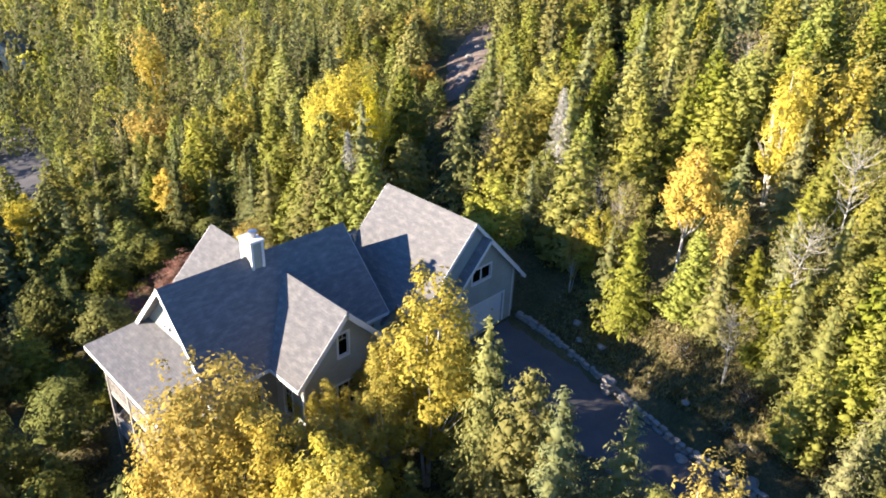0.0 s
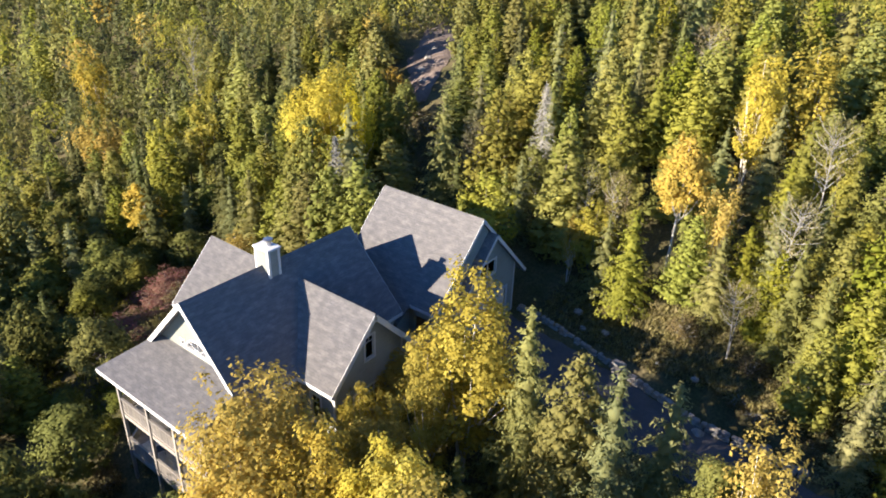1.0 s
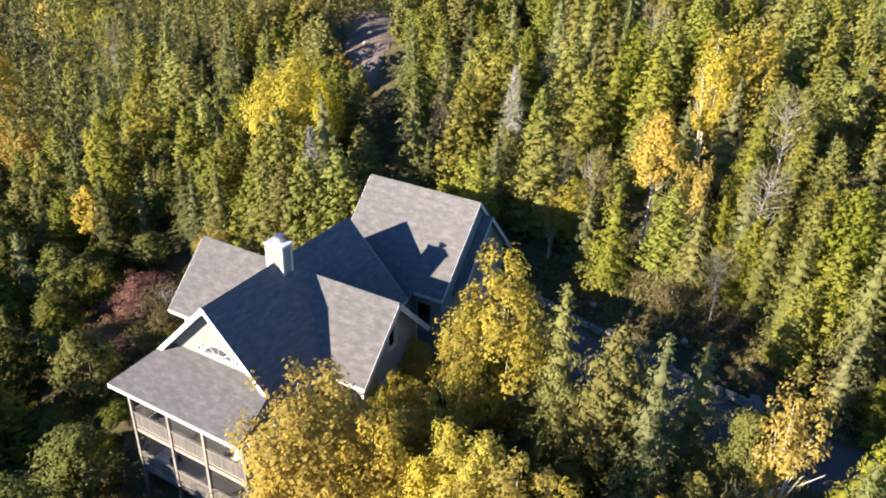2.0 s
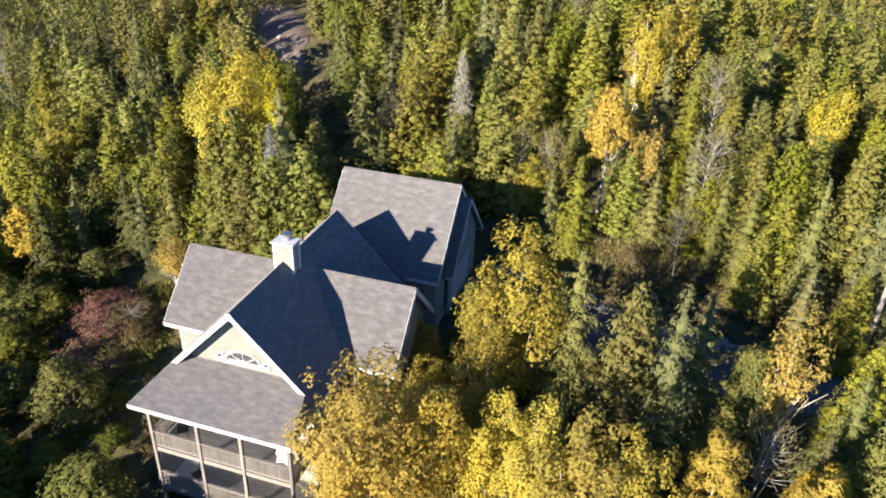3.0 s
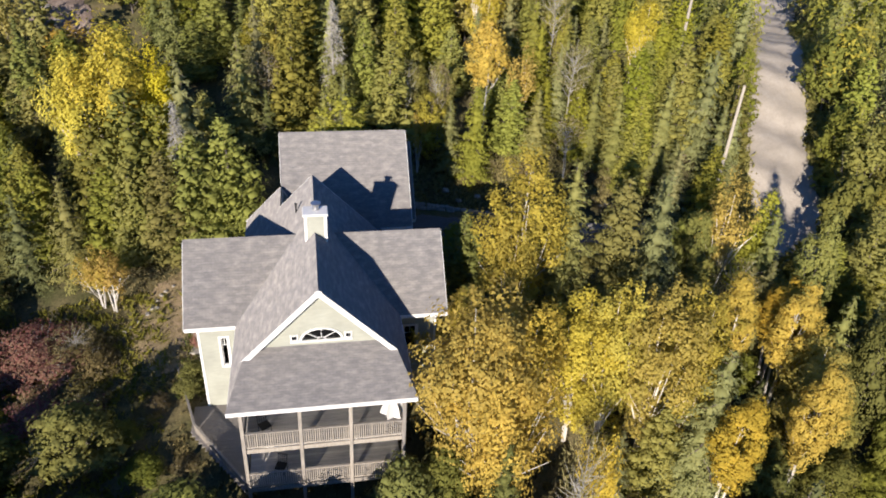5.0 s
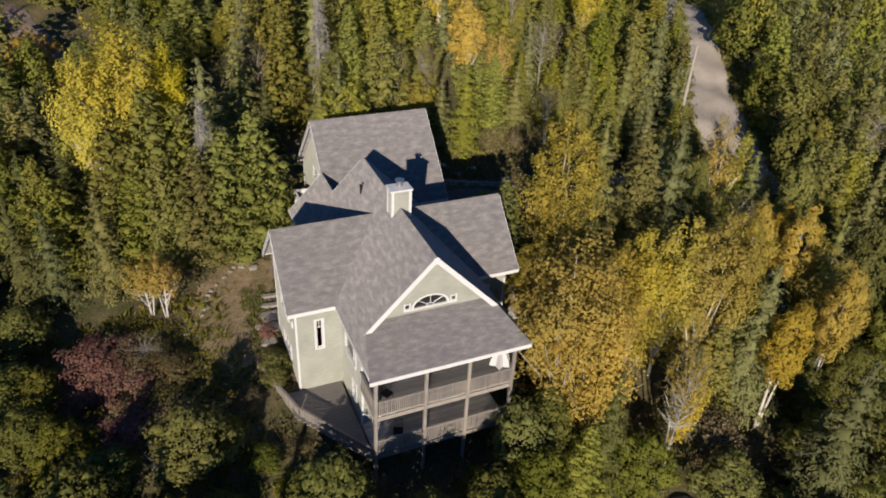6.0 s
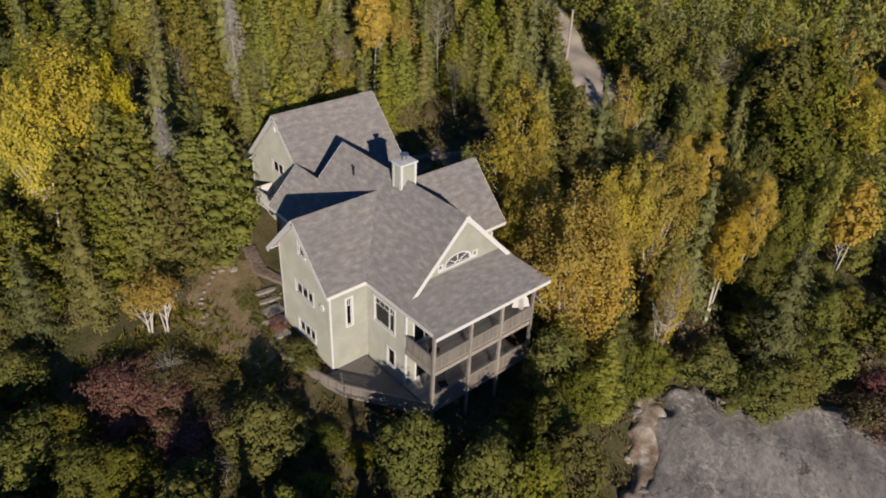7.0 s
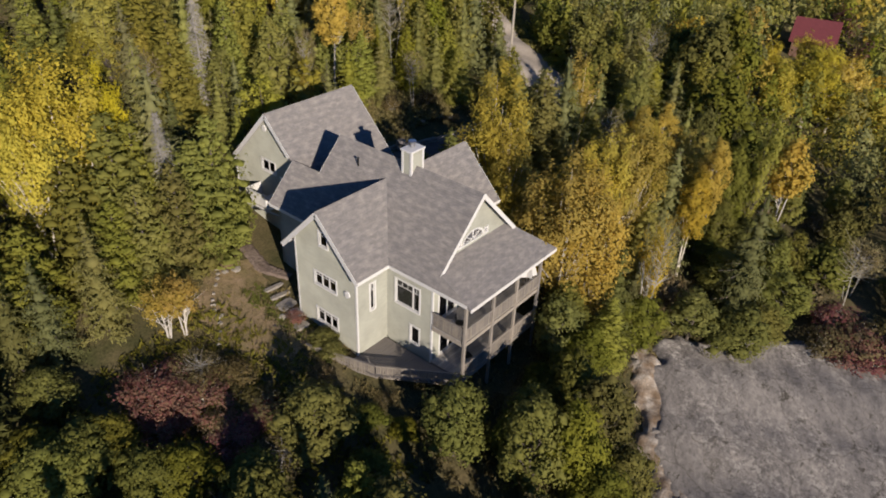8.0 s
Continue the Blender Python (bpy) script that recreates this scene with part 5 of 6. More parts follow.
# bank above the drive
tree("bare", 21.6, 27.6, 13.6, 1.7)
tree("fir", 19.9, 32.0, 14.3, 2.0)
tree("bare", 21.6, 34.5, 17.0, 1.6)
tree("poplar", 22.3, 35.4, 16.4, 1.4)
tree("fir", 23.2, 34.8, 14.4, 1.88)
tree("spruce", 18.3, 25.9, 10.7, 2.0)
tree("bare", 20.5, 23.8, 9.0, 1.2)
tree("cedar", 21.8, 25.8, 10.8, 1.75)
tree("spruce", 22.9, 25.4, 12.0, 1.62)
tree("cedar", 24.8, 26.8, 12.4, 1.88)
tree("cedar", 26.9, 24.9, 10.6, 2.0)
tree("cedar", 25.4, 22.2, 8.8, 1.75)
tree("scrub", 22.1, 23.4, 5.0, 1.3)
tree("scrub", 17.6, 24.1, 5.6, 1.3)
tree("spruce", 28.9, 21.6, 7.6, 2.12)
tree("spruce", 20.7, 28.7, 13.2, 1.75)
tree("cedar", 25.3, 28.4, 12.8, 1.88)
tree("cedar", 26.9, 26.9, 13.6, 1.88)
tree("spruce", 28.8, 24.4, 12.2, 1.75)
tree("cedar", 31.5, 27.8, 13.8, 2.0)
tree("spruce", 33.4, 26.5, 13.8, 1.62)
tree("lemon", 29.8, 33.6, 17.0, 1.8)
tree("spruce", 28.4, 20.0, 7.8, 1.75)
tree("cedar", 25.1, 34.0, 14.2, 2.0)
tree("cedar", 16.0, 30.6, 13.4, 2.0)
tree("cedar", 16.3, 26.6, 11.2, 1.88)
# before the house
tree("aspen", 12.2, 7.8, 14.2, 2.68)
tree("aspen", 11.0, 6.0, 11.0, 1.71)
tree("spruce", 15.2, 8.3, 12.8, 2.0)
tree("spruce", 14.2, 10.4, 10.0, 2.25)
tree("cedar", 18.2, 7.6, 11.8, 1.88)
tree("spruce", 20.3, 6.9, 12.6, 1.75)
tree("spruce", 19.2, 9.4, 9.6, 1.88)
tree("hardwood", 24.3, 8.7, 9.4, 1.5)
tree("youngbirch", 25.8, 8.6, 11.8, 1.9)
tree("hardwood", 30.4, 5.2, 10.4, 1.7)
tree("birch", 7.2, -1.4, 12.2, 3.29)
tree("birch", 8.6, -3.2, 9.6, 2.68)
tree("birch", 10.2, -0.9, 9.8, 2.44)
tree("aspen", 13.6, 0.3, 9.9, 2.07)
tree("aspen", 15.1, -0.5, 11.2, 2.07)
tree("aspen", 17.2, -1.3, 11.5, 2.32)
tree("aspen", 19.2, -1.2, 11.0, 1.95)
tree("birch", 22.4, 0.7, 9.8, 1.34)
tree("birch", 26.3, 0.5, 8.8, 1.71)
tree("aspen", 26.1, -2.2, 7.6, 1.95)
tree("spruce", 28.0, -0.8, 8.6, 2.12)
tree("birch", 19.8, -5.6, 7.1, 1.46)
tree("birch", 24.2, -5.2, 8.4, 1.34)
tree("bare", 11.3, -6.8, 7.2, 1.2)
tree("youngbirch", 12.6, -6.0, 6.6, 1.3)
tree("spruce", 19.5, -3.7, 8.3, 2.0)
# south-east woods
tree("maple", 45.4, 23.6, 10.2, 1.9)
tree("bare", 45.4, 11.0, 9.4, 1.8)
tree("maple", 53.8, 10.4, 8.6, 3.0)
tree("maple", 55.4, 6.2, 11.0, 3.0)
tree("maple", 30.2, -1.6, 8.8, 2.0)
tree("maple", 31.0, -5.0, 5.6, 2.0)
tree("poplar", 31.2, -6.9, 9.5, 1.4)
tree("birch", 33.4, -8.8, 6.8, 1.83)
tree("pine", 19.8, -10.6, 6.8, 2.38)
tree("maple", 15.4, -12.3, 0.1, 2.5)
tree("pine", 8.2, -5.6, 5.4, 2.25)
tree("maple", 5.9, -3.2, 3.2, 1.8)
tree("maple", 9.8, -7.0, 1.8, 2.0)
tree("maple", -5.3, -8.2, 4.3, 2.3)
tree("maple", -0.6, -9.9, 3.4, 2.1)
tree("maple", -3.7, -9.9, 3.8, 2.0)
tree("maple", -12.5, 1.2, 3.7, 2.4)
tree("maple", -6.8, -3.9, 3.2, 2.3)
tree("maple", -23.2, 10.2, 2.4, 2.0)
tree("maple", -20.2, 8.4, 2.2, 1.7)
tree("maple", -18.9, 3.8, 2.4, 1.9)
tree("maple", -16.6, 1.2, 2.2, 1.7)
tree("pine", -16.0, -3.4, 3.4, 2.0)
tree("maple", -10.6, 2.6, 0.6, 1.1)
tree("maple", -9.4, 0.4, 0.2, 1.2)
tree("maple", -8.2, -1.4, -0.4, 1.0)
tree("maple", -11.6, -2.0, 0.4, 1.3)
tree("scrub", -9.8, 3.8, 0.4, 1.1)
tree("scrub", -7.4, 0.8, -0.4, 0.9)
tree("maple", -4.6, -6.0, 0.2, 1.3)
tree("scrub", -1.6, -4.2, -1.4, 1.1)
tree("maple", 1.2, -4.6, -0.4, 1.3)
tree("sumac", 24.6, -17.0, -2.4, 2.4)
tree("sumac", 23.4, -19.4, -2.8, 2.2)
tree("scrub", 26.0, -15.0, -2.2, 2.2)
tree("lemon", 58.6, -3.6, 7.0, 2.6)
tree("lemon", 54.8, -0.4, 6.6, 2.2)
tree("birch", 65.2, -5.6, 6.4, 2.4)
# four pines added just out of view to shade the slope below the clearing
tree("pine", -15.0, -8.5, 5.0, 1.9)
tree("pine", -17.6, -6.4, 5.0, 1.9)
tree("pine", -13.2, -10.8, 4.6, 1.9)
tree("pine", -20.0, -4.6, 5.2, 1.9)
tree("spruce", 33.2, 23.0, 10.2, 1.6)
tree("cedar", 31.2, 19.6, 8.2, 1.6)
tree("lemon", 59.7, 2.3, 7.6, 1.5)
tree("lemon", 70.8, -1.5, 5.8, 2.8)
tree("lemon", 72.4, 1.6, 5.8, 1.9)
tree("birch", 71.6, -4.6, 4.6, 2.2)
tree("lemon", 61.5, -5.7, 3.6, 2.3)
tree("lemon", 62.1, -9.2, 3.0, 2.5)
tree("birch", 67.0, -6.5, 3.2, 2.2)
tree("sumac", 96.5, 3.0, 5.2, 1.8)
tree("sumac", 92.0, -2.6, 1.6, 3.0)
tree("maple", 49.4, 6.2, 11.1, 3.6)
tree("maple", 53.2, 3.4, 9.0, 3.0)
# smaller growth and the edges of the woods
tree("spruce", 29.3, 8.4, 8.6, 1.7)
tree("youngbirch", -13.7, 13.3, 5.3, 1.5)
tree("youngbirch", -12.8, 12.7, 5.6, 1.3)
tree("maple", 0.2, -7.4, 3.0, 2.0)
tree("maple", -22.0, 8.2, 2.8, 2.4)
tree("maple", 3.6, -6.2, 2.2, 2.0)
tree("sumac", -16.8, 9.9, 2.3, 2.6)
tree("sumac", -15.2, 7.5, 1.7, 2.5)
tree("scrub", -13.6, 9.4, 1.3, 1.7)
tree("scrub", -14.0, 6.4, 1.1, 1.9)
tree("sumac", -13.2, 4.8, 0.6, 1.5)
tree("sumac", -17.6, 7.6, 1.0, 1.7)
tree("bare", -14.6, 9.2, 2.0, 1.5)
tree("lemon", -34.8, 3.2, 3.2, 2.08)
tree("birch", 6.7, 8.7, 6.0, 1.60)
tree("aspen", 5.8, 5.1, 6.0, 1.24)
tree("aspen", 8.9, 5.7, 6.2, 1.04)
tree("spruce", 21.8, 10.2, 10.6, 1.30)
tree("maple", 25.2, 11.3, 7.7, 1.56)
tree("birch", 27.1, 2.6, 7.6, 1.74)
tree("spruce", 14.3, -4.5, 4.2, 1.42)
tree("cedar", 17.0, -3.5, 4.5, 1.47)
tree("maple", 49.9, 32.8, 14.4, 3.05)
tree("maple", 46.0, 19.4, 10.4, 2.4)
tree("maple", 39.1, 13.5, 9.0, 2.28)
tree("maple", 3.8, -4.1, 3.4, 1.99)
tree("cedar", 6.3, -6.4, 2.8, 1.68)
tree("scrub", 15.5, -6.1, 0.7, 2.20)
tree("lemon", 59.3, -1.6, 6.5, 3.71)
tree("lemon", 61.3, -8.6, 3.8, 3.76)
tree("poplar", 38.1, -7.0, 4.4, 2.62)
tree("maple", 40.7, 0.9, 8.3, 3.64)
tree("scrub", 23.2, -19.1, -2.7, 2.69)
tree("scrub", 21.3, -17.2, -2.6, 2.15)
tree("sumac", 22.0, -18.4, -3.4, 2.43)
tree("sumac", 22.6, -20.5, -3.7, 2.45)
tree("sumac", 96.3, 2.5, 4.5, 3.09)
tree("lemon", 54.6, -2.0, 3.8, 2.13)
tree("scrub", 22.0, 21.8, 2.4, 1.4)
tree("bare", -18.5, 4.0, 0.2, 2.0)
tree("bare", -14.8, 1.5, 0.5, 1.8)
tree("scrub", -9.2, 4.4, 0.9, 0.9)
tree("maple", -7.6, 5.2, 1.2, 0.9)
tree("sumac", -7.3, 8.9, 1.7, 0.7)
tree("maple", -7.3, 6.3, 1.5, 1.0)
# these three are added to shade the lower deck and the slope beside it
tree("maple", -8.5, -11.2, 0.8, 2.0)
tree("pine", -11.5, -9.5, 2.8, 2.2)
tree("maple", -14.5, -6.5, 4.0, 2.4)
tree("sumac", -15.3, 4.5, 1.0, 1.97)
tree("scrub", -13.0, 4.8, 1.0, 1.59)
tree("sumac", -16.8, 8.7, 2.0, 2.15)
tree("scrub", -12.9, 7.7, 1.4, 1.56)
tree("aspen", 9.9, 3.4, 7.4, 1.9)
tree("aspen", 12.6, 3.4, 6.2, 1.7)
tree("aspen", 8.4, 4.2, 7.6, 1.3)
tree("scrub", -6, 28.4, 6.0, 1.6)
tree("scrub", -9.3, 32.2, 8.2, 1.6)
tree("scrub", -12.2, 34.8, 10.0, 1.7)
tree("scrub", -15.2, 37.2, 9.2, 1.5)
tree("hardwood", 21.2, -9.0, 0.9, 2.36)
tree("hardwood", 22.4, -13.2, 0.1, 2.39)
tree("hardwood", 18.3, -13.1, -0.7, 2.04)
tree("hardwood", 13.9, -9.3, 1.1, 2.11)
tree("maple", 28.7, -14.7, 0.3, 2.59)
tree("poplar", 61.9, -4.6, 4.4, 3.04)
tree("hardwood", 58.9, -1.3, 4.6, 2.60)
tree("scrub", -13.3, 8.1, 1.7, 1.45)
tree("scrub", -15.7, 5.4, 1.1, 1.37)
tree("sumac", -16.3, 3.6, 0.3, 0.96)
tree("scrub", -14.8, 8.3, 1.8, 1.36)
tree("maple", -4.2, -12.2, 0.5, 2.20)
tree("maple", -20.3, 4.7, 2.6, 1.83)
tree("maple", -23.5, 7.6, 3.5, 2.32)
tree("maple", -2.2, -6.2, 1.4, 1.6)
tree("scrub", -4.6, -3.6, -0.6, 1.2)
tree("scrub", 23.4, 21.4, 2.2, 1.5)
tree("scrub", 25.2, 22.2, 2.5, 1.6)
tree("scrub", 26.6, 21.2, 2.2, 1.4)
tree("scrub", 28.2, 22.0, 2.5, 1.6)


# ---- the rest of the forest ----
def near_line(x, y, line, w):
    for (ax, ay), (bx, by) in zip(line, line[1:]):
        dx, dy = bx - ax, by - ay
        t = max(0, min(1, ((x - ax) * dx + (y - ay) * dy) / (dx * dx + dy * dy)))
        if math.hypot(x - ax - t * dx, y - ay - t * dy) < w:
            return True
    return False


def clear(x, y):
    """Whether the ground is kept free of trees here."""
    if -8.2 < x < 8.2 and -4 < y < 12.5 or -4.2 < x < 8.6 and 10 < y < 23.5:
        return True
    if near_line(x, y, [(6.9, 17.4), (12, 17.8), (18, 17.6), (26, 16.6), (38, 15.5)], 4.2):
        return True
    if near_line(x, y, [(36.8, 13.5), (37.6, 16), (39.2, 20), (43, 29), (55, 50), (66.8, 70), (76, 88), (86, 100)], 3.6) or near_line(x, y, [(74, 86), (86, 99)], 9.0):
        return True
    if near_line(x, y, [(8, 22.5), (15, 22.5), (22, 22)], 2.2):
        return True
    if near_line(x, y, [(-3, 25), (-9, 32), (-14, 36.5), (-18, 40)], 1.7):
        return True
    if near_line(x, y, [(13, 12.4), (27, 11.4)], 2.7):
        return True
    if near_line(x, y, [(33, 21.5), (32.4, 17)], 2.8) or -13 < x < 1 and -8.5 < y < 2 or -15 < x < -4 and -14 < y < -8 or near_line(x, y, [(-19.6, 10.6), (-17.6, 13.4)], 2.2):
        return True
    if -14 < x < -4 and 3 < y < 20 or -10.5 < x < -4 and 0.5 < y < 4:
        return True
    if near_line(x, y, [(-17.5, 39.5), (-21, 45), (-24.3, 50), (-28, 56)], 3.6):
        return True
    if ((x - 10.5) / 12.6) ** 2 + ((y + 21) / 13.0) ** 2 < 1.0 or near_line(x, y, [(8.4, -9.4), (5.0, -11.6), (2.0, -14.0)], 3.0):
        return True
    if near_line(x, y, [(-52, 6), (-72, 12)], 4.5):
        return True
    if near_line(x, y, [(-16.8, 10), (-13.6, 4.5)], 3.4) or near_line(x, y, [(84, 3), (62, -2)], 5.5):
        return True
    return False


def forest():
    step = 2.75
    for yy in np.arange(-31, 64, step):
        for xx in np.arange(-60, 66, step):
            x, y = xx + rng.uniform(-0.85, 0.85), yy + rng.uniform(-0.85, 0.85)
            p = rng.uniform()
            if clear(x, y) or math.hypot(x, y - 14) > 50 or y < (-30 if x > 20 else -13 + 0.35 * max(0, -x - 14)):
                continue
            hidden = level(x, y) == 3
            if hidden and p < 0.35:
                continue
            if any((x - a) ** 2 + (y - b) ** 2 < (0.50 * r + 0.80) ** 2 for a, b, r in TREES):
                continue
            if y < 2 and x < 12 and rng.uniform() < 0.22:
                continue
            g = float(land_rough(np.float64(x), np.float64(y)))
            south = y < 3
            p = rng.uniform()
            if y < -11 and x > 15:
                k = "scrub" if p < 0.40 else "bare" if p < 0.55 else "maple" if p < 0.78 else "hardwood"
            elif south:
                k = "maple" if p < 0.50 else "pine" if p < 0.72 else "darkcedar" if p < 0.80 else "hardwood" if p < 0.97 else "scrub"
            elif x < -12 and y < 26:
                k = "darkcedar" if p < 0.30 else "pine" if p < 0.64 else "maple" if p < 0.78 else "hardwood" if p < 0.95 else "spruce"
            elif x < -4:
                k = "darkcedar" if p < 0.34 else "pine" if p < 0.48 else "cedar" if p < 0.62 else "spruce" if p < 0.72 else "hardwood" if p < 0.90 else "poplar" if p < 0.985 else "bare"
            else:
                k = "cedar" if p < 0.34 else "fir" if p < 0.48 else "spruce" if p < 0.72 else "darkcedar" if p < 0.82 else "hardwood" if p < 0.90 else "poplar" if p < 0.99 else "bare"
            H = {"maple": 5.2, "scrub": 2.0, "hardwood": 6.4, "poplar": 7.8}.get(k, 7.0 if y < 24 else 8.0)
            s = rng.uniform(0.62, 1.20)
            if south and k not in ("maple", "scrub"):
                s *= 0.8
            R = {"maple": 1.9, "scrub": 1.4, "hardwood": 1.7, "darkcedar": 2.0}.get(k, 1.85)
            tree(k, x, y, g + H * s, R * (0.45 + 0.55 * s) * rng.uniform(0.9, 1.15))


forest()


def shading_spruces():
    """Taller spruces on the slope south-west of the clearing, added unseen to shade the hollow."""
    for x, y, top in ((-21, -9.5, 3.4), (-23.5, -7.0, 4.6), (-26, -10.5, 5.6), (-24, -13, 5.4), (-28.5, -7.5, 7.4), (-31, -11, 7.6), (-29, -3.5, 6.8), (-33, -4.5, 6.6), (-33, 0.5, 6.0), (-36, -2, 6.2), (-20, -13.5, 4.2), (-27, -15, 7.6)):
        tree("pine", x, y, top, 2.6)


shading_spruces()


def south_shade_trees():
    """Woods below the house, tops level with its terrace, added unseen to shade the ground."""
    for yy in np.arange(-27, -12.5, 3.1):
        for xx in np.arange(-32, -14, 3.1):
            x, y = xx + rng.uniform(-0.9, 0.9), yy + rng.uniform(-0.9, 0.9)
            if clear(x, y) or any((x - a) ** 2 + (y - b) ** 2 < (0.5 * r + 0.8) ** 2 for a, b, r in TREES):
                continue
            tree("pine" if rng.uniform() < 0.6 else "hardwood", x, y, rng.uniform(3.4, 5.0), 2.3)


south_shade_trees()


def far_woods():
    """Woods past the near forest, small crowns of one sort in each sheet."""
    sorts = [[] for _ in range(6)]
    for step, hidden in ((3.7, False), (5.6, True)):
        for yy in np.arange(-120, 190, step):
            for xx in np.arange(-190, 170, step):
                x, y = xx + rng.uniform(-1.2, 1.2), yy + rng.uniform(-1.2, 1.2)
                d = math.hypot(x + 5, y - 12)
                south = y < (-30 if x > 20 else -13 + 0.35 * max(0, -x - 14))
                away = y < (-34 if x > 20 else -12) or x < -30 and y < 2
                if away != hidden or math.hypot(x, y - 14) <= 50 and not south or ((x - 5) / 24) ** 2 + ((y + 36) / 20) ** 2 < 1 or d > 185 or clear(x, y) or hidden and -34 < x < 45 and y > -36:
                    continue
                p = rng.uniform()
                if x < -10:
                    q = 4 if p < 0.56 else 0 if p < 0.60 else 5 if p < 0.91 else 1 if p < 0.95 else 3 if p < 0.985 else 2
                else:
                    q = 0 if p < 0.40 else 1 if p < 0.64 else 4 if p < 0.70 else 5 if p < 0.85 else 3 if p < 0.97 else 2
                sorts[q].append((x, y, float(land(np.float64(x), np.float64(y))), d, hidden))
    for q, (mat, h0, r0, label) in enumerate(((M_CEDAR, 8.0, 1.6, "distant yellow-green conifer woods"), (M_SPRUCE, 8.5, 1.6, "distant grey-green spruce woods"),
                                              (M_ORANGE, 8.5, 1.9, "distant golden autumn trees"), (M_LIME, 8.5, 1.9, "distant yellow-green broadleaf woods"),
                                              (M_PINE, 8.5, 1.8, "distant dark green spruce woods"), (M_OLIVE, 7.5, 1.8, "distant olive green woods"))):
        c, dd, nn, L, tint = [], [], [], [], []
        leafy = q in (2, 3)
        for x, y, z, dist, hidden in sorts[q]:
            n = 36 if hidden else 290 if dist < 80 else 130 if dist < 120 else 60
            h, r = h0 * rng.uniform(0.70, 1.15), r0 * rng.uniform(1.0, 1.5) * (1.3 if hidden else 1)
            t = rng.uniform(0, 1, n) ** (0.8 if leafy else 1.35)
            a = rng.uniform(0, 6.283, n)
            lob = rng.uniform(0, 6.28, 2)
            env = np.sqrt(np.clip(1 - (2 * t - 1) ** 2, 0.05, 1)) if leafy else (1 - t) ** 0.62
            rad = r * env * rng.uniform(0.72, 1.05, n) * (1 + 0.2 * np.sin(3 * a + 9 * t + lob[0]) + 0.12 * np.sin(17 * t + lob[1]))
            base = 0.3 if leafy else 0.06
            c.append(np.stack([x + rad * np.cos(a), y + rad * np.sin(a), z + h * (base + (1 - base) * t)], 1))
            dd.append(np.stack([np.cos(a), np.sin(a), rng.uniform(-0.4, 0.8, n)], 1) + rng.normal(0, 0.4, (n, 3)))
            nn.append(np.stack([np.cos(a), np.sin(a), np.full(n, 0.45)], 1) + rng.normal(0, 0.35, (n, 3)))
            L.append(rng.uniform(0.6, 1.15, n) * (2.2 if hidden else 0.52 if dist < 80 else 0.82 if dist < 120 else 1.3))
            tint.append(np.full(n, rng.uniform()))
        c, dd, nn, L, tint = map(np.concatenate, (c, dd, nn, L, tint))
        ob = new("far_woods", leaves_mesh("far_woods", c, dd, nn, L, L * 0.6, mat, None, tint))
        tagged(ob, label, "woods", kind="stuff")


far_woods()

# ---- by the road: poles, far buildings ----
def zland(x, y):
    return float(land_rough(np.float64(x), np.float64(y)))


def utility_pole(x, y, top, box_on=False):
    z = zland(x, y)
    p = thing("utility_pole", (x, y, z), "tall weathered wooden utility pole beside the road", "utility pole", "poles along the road")
    bm = bmesh.new()
    tube(bm, [(0, 0, -0.5), (0, 0, (top - z) * 0.5), (0, 0, top - z)], [0.17, 0.145, 0.11], 10)
    part("pole", bm, M_POLE, p)
    if box_on:
        bm = bmesh.new()
        beam(bm, (-0.9, 0.12, top - z - 0.5), (0.9, 0.12, top - z - 0.5), 0.10, 0.12)
        part("cross_arm", bm, M_POLE, p)
        for sx in (-0.8, 0.0, 0.8):
            bm = bmesh.new()
            tube(bm, [(sx, 0.12, top - z - 0.44), (sx, 0.12, top - z - 0.30), (sx, 0.12, top - z - 0.24)], [0.05, 0.06, 0.03], 8)
            part("insulator", bm, M_TRIM, p)
        bm = bmesh.new()
        h = top - z - 2.4
        tube(bm, [(0.30, -0.22, h), (0.30, -0.22, h + 0.05), (0.30, -0.22, h + 1.0), (0.30, -0.22, h + 1.08)], [0.22, 0.30, 0.30, 0.20], 14)
        part("transformer", bm, M_METAL, p, "pale grey transformer can")


utility_pole(33.0, 21.2, 12.4)
utility_pole(35.9, 37.2, 19.3, True)


def power_cable(a, b, sag):
    a, b = Vector(a), Vector(b)
    pts = [a.lerp(b, k / 14) - Vector((0, 0, sag * 4 * (k / 14) * (1 - k / 14))) for k in range(15)]
    bm = bmesh.new()
    tube(bm, pts, [0.022] * 15, 5)
    tagged(link_mesh("power_cable", bm, M_METAL), "thin grey power cable strung from the pole", "cable", "cables on the pole")


power_cable((36.7, 37.4, 19.1), (70.5, 92.0, 8.5), 0.9)
power_cable((35.1, 37.4, 19.1), (22.0, 74.0, 19.0), 0.9)


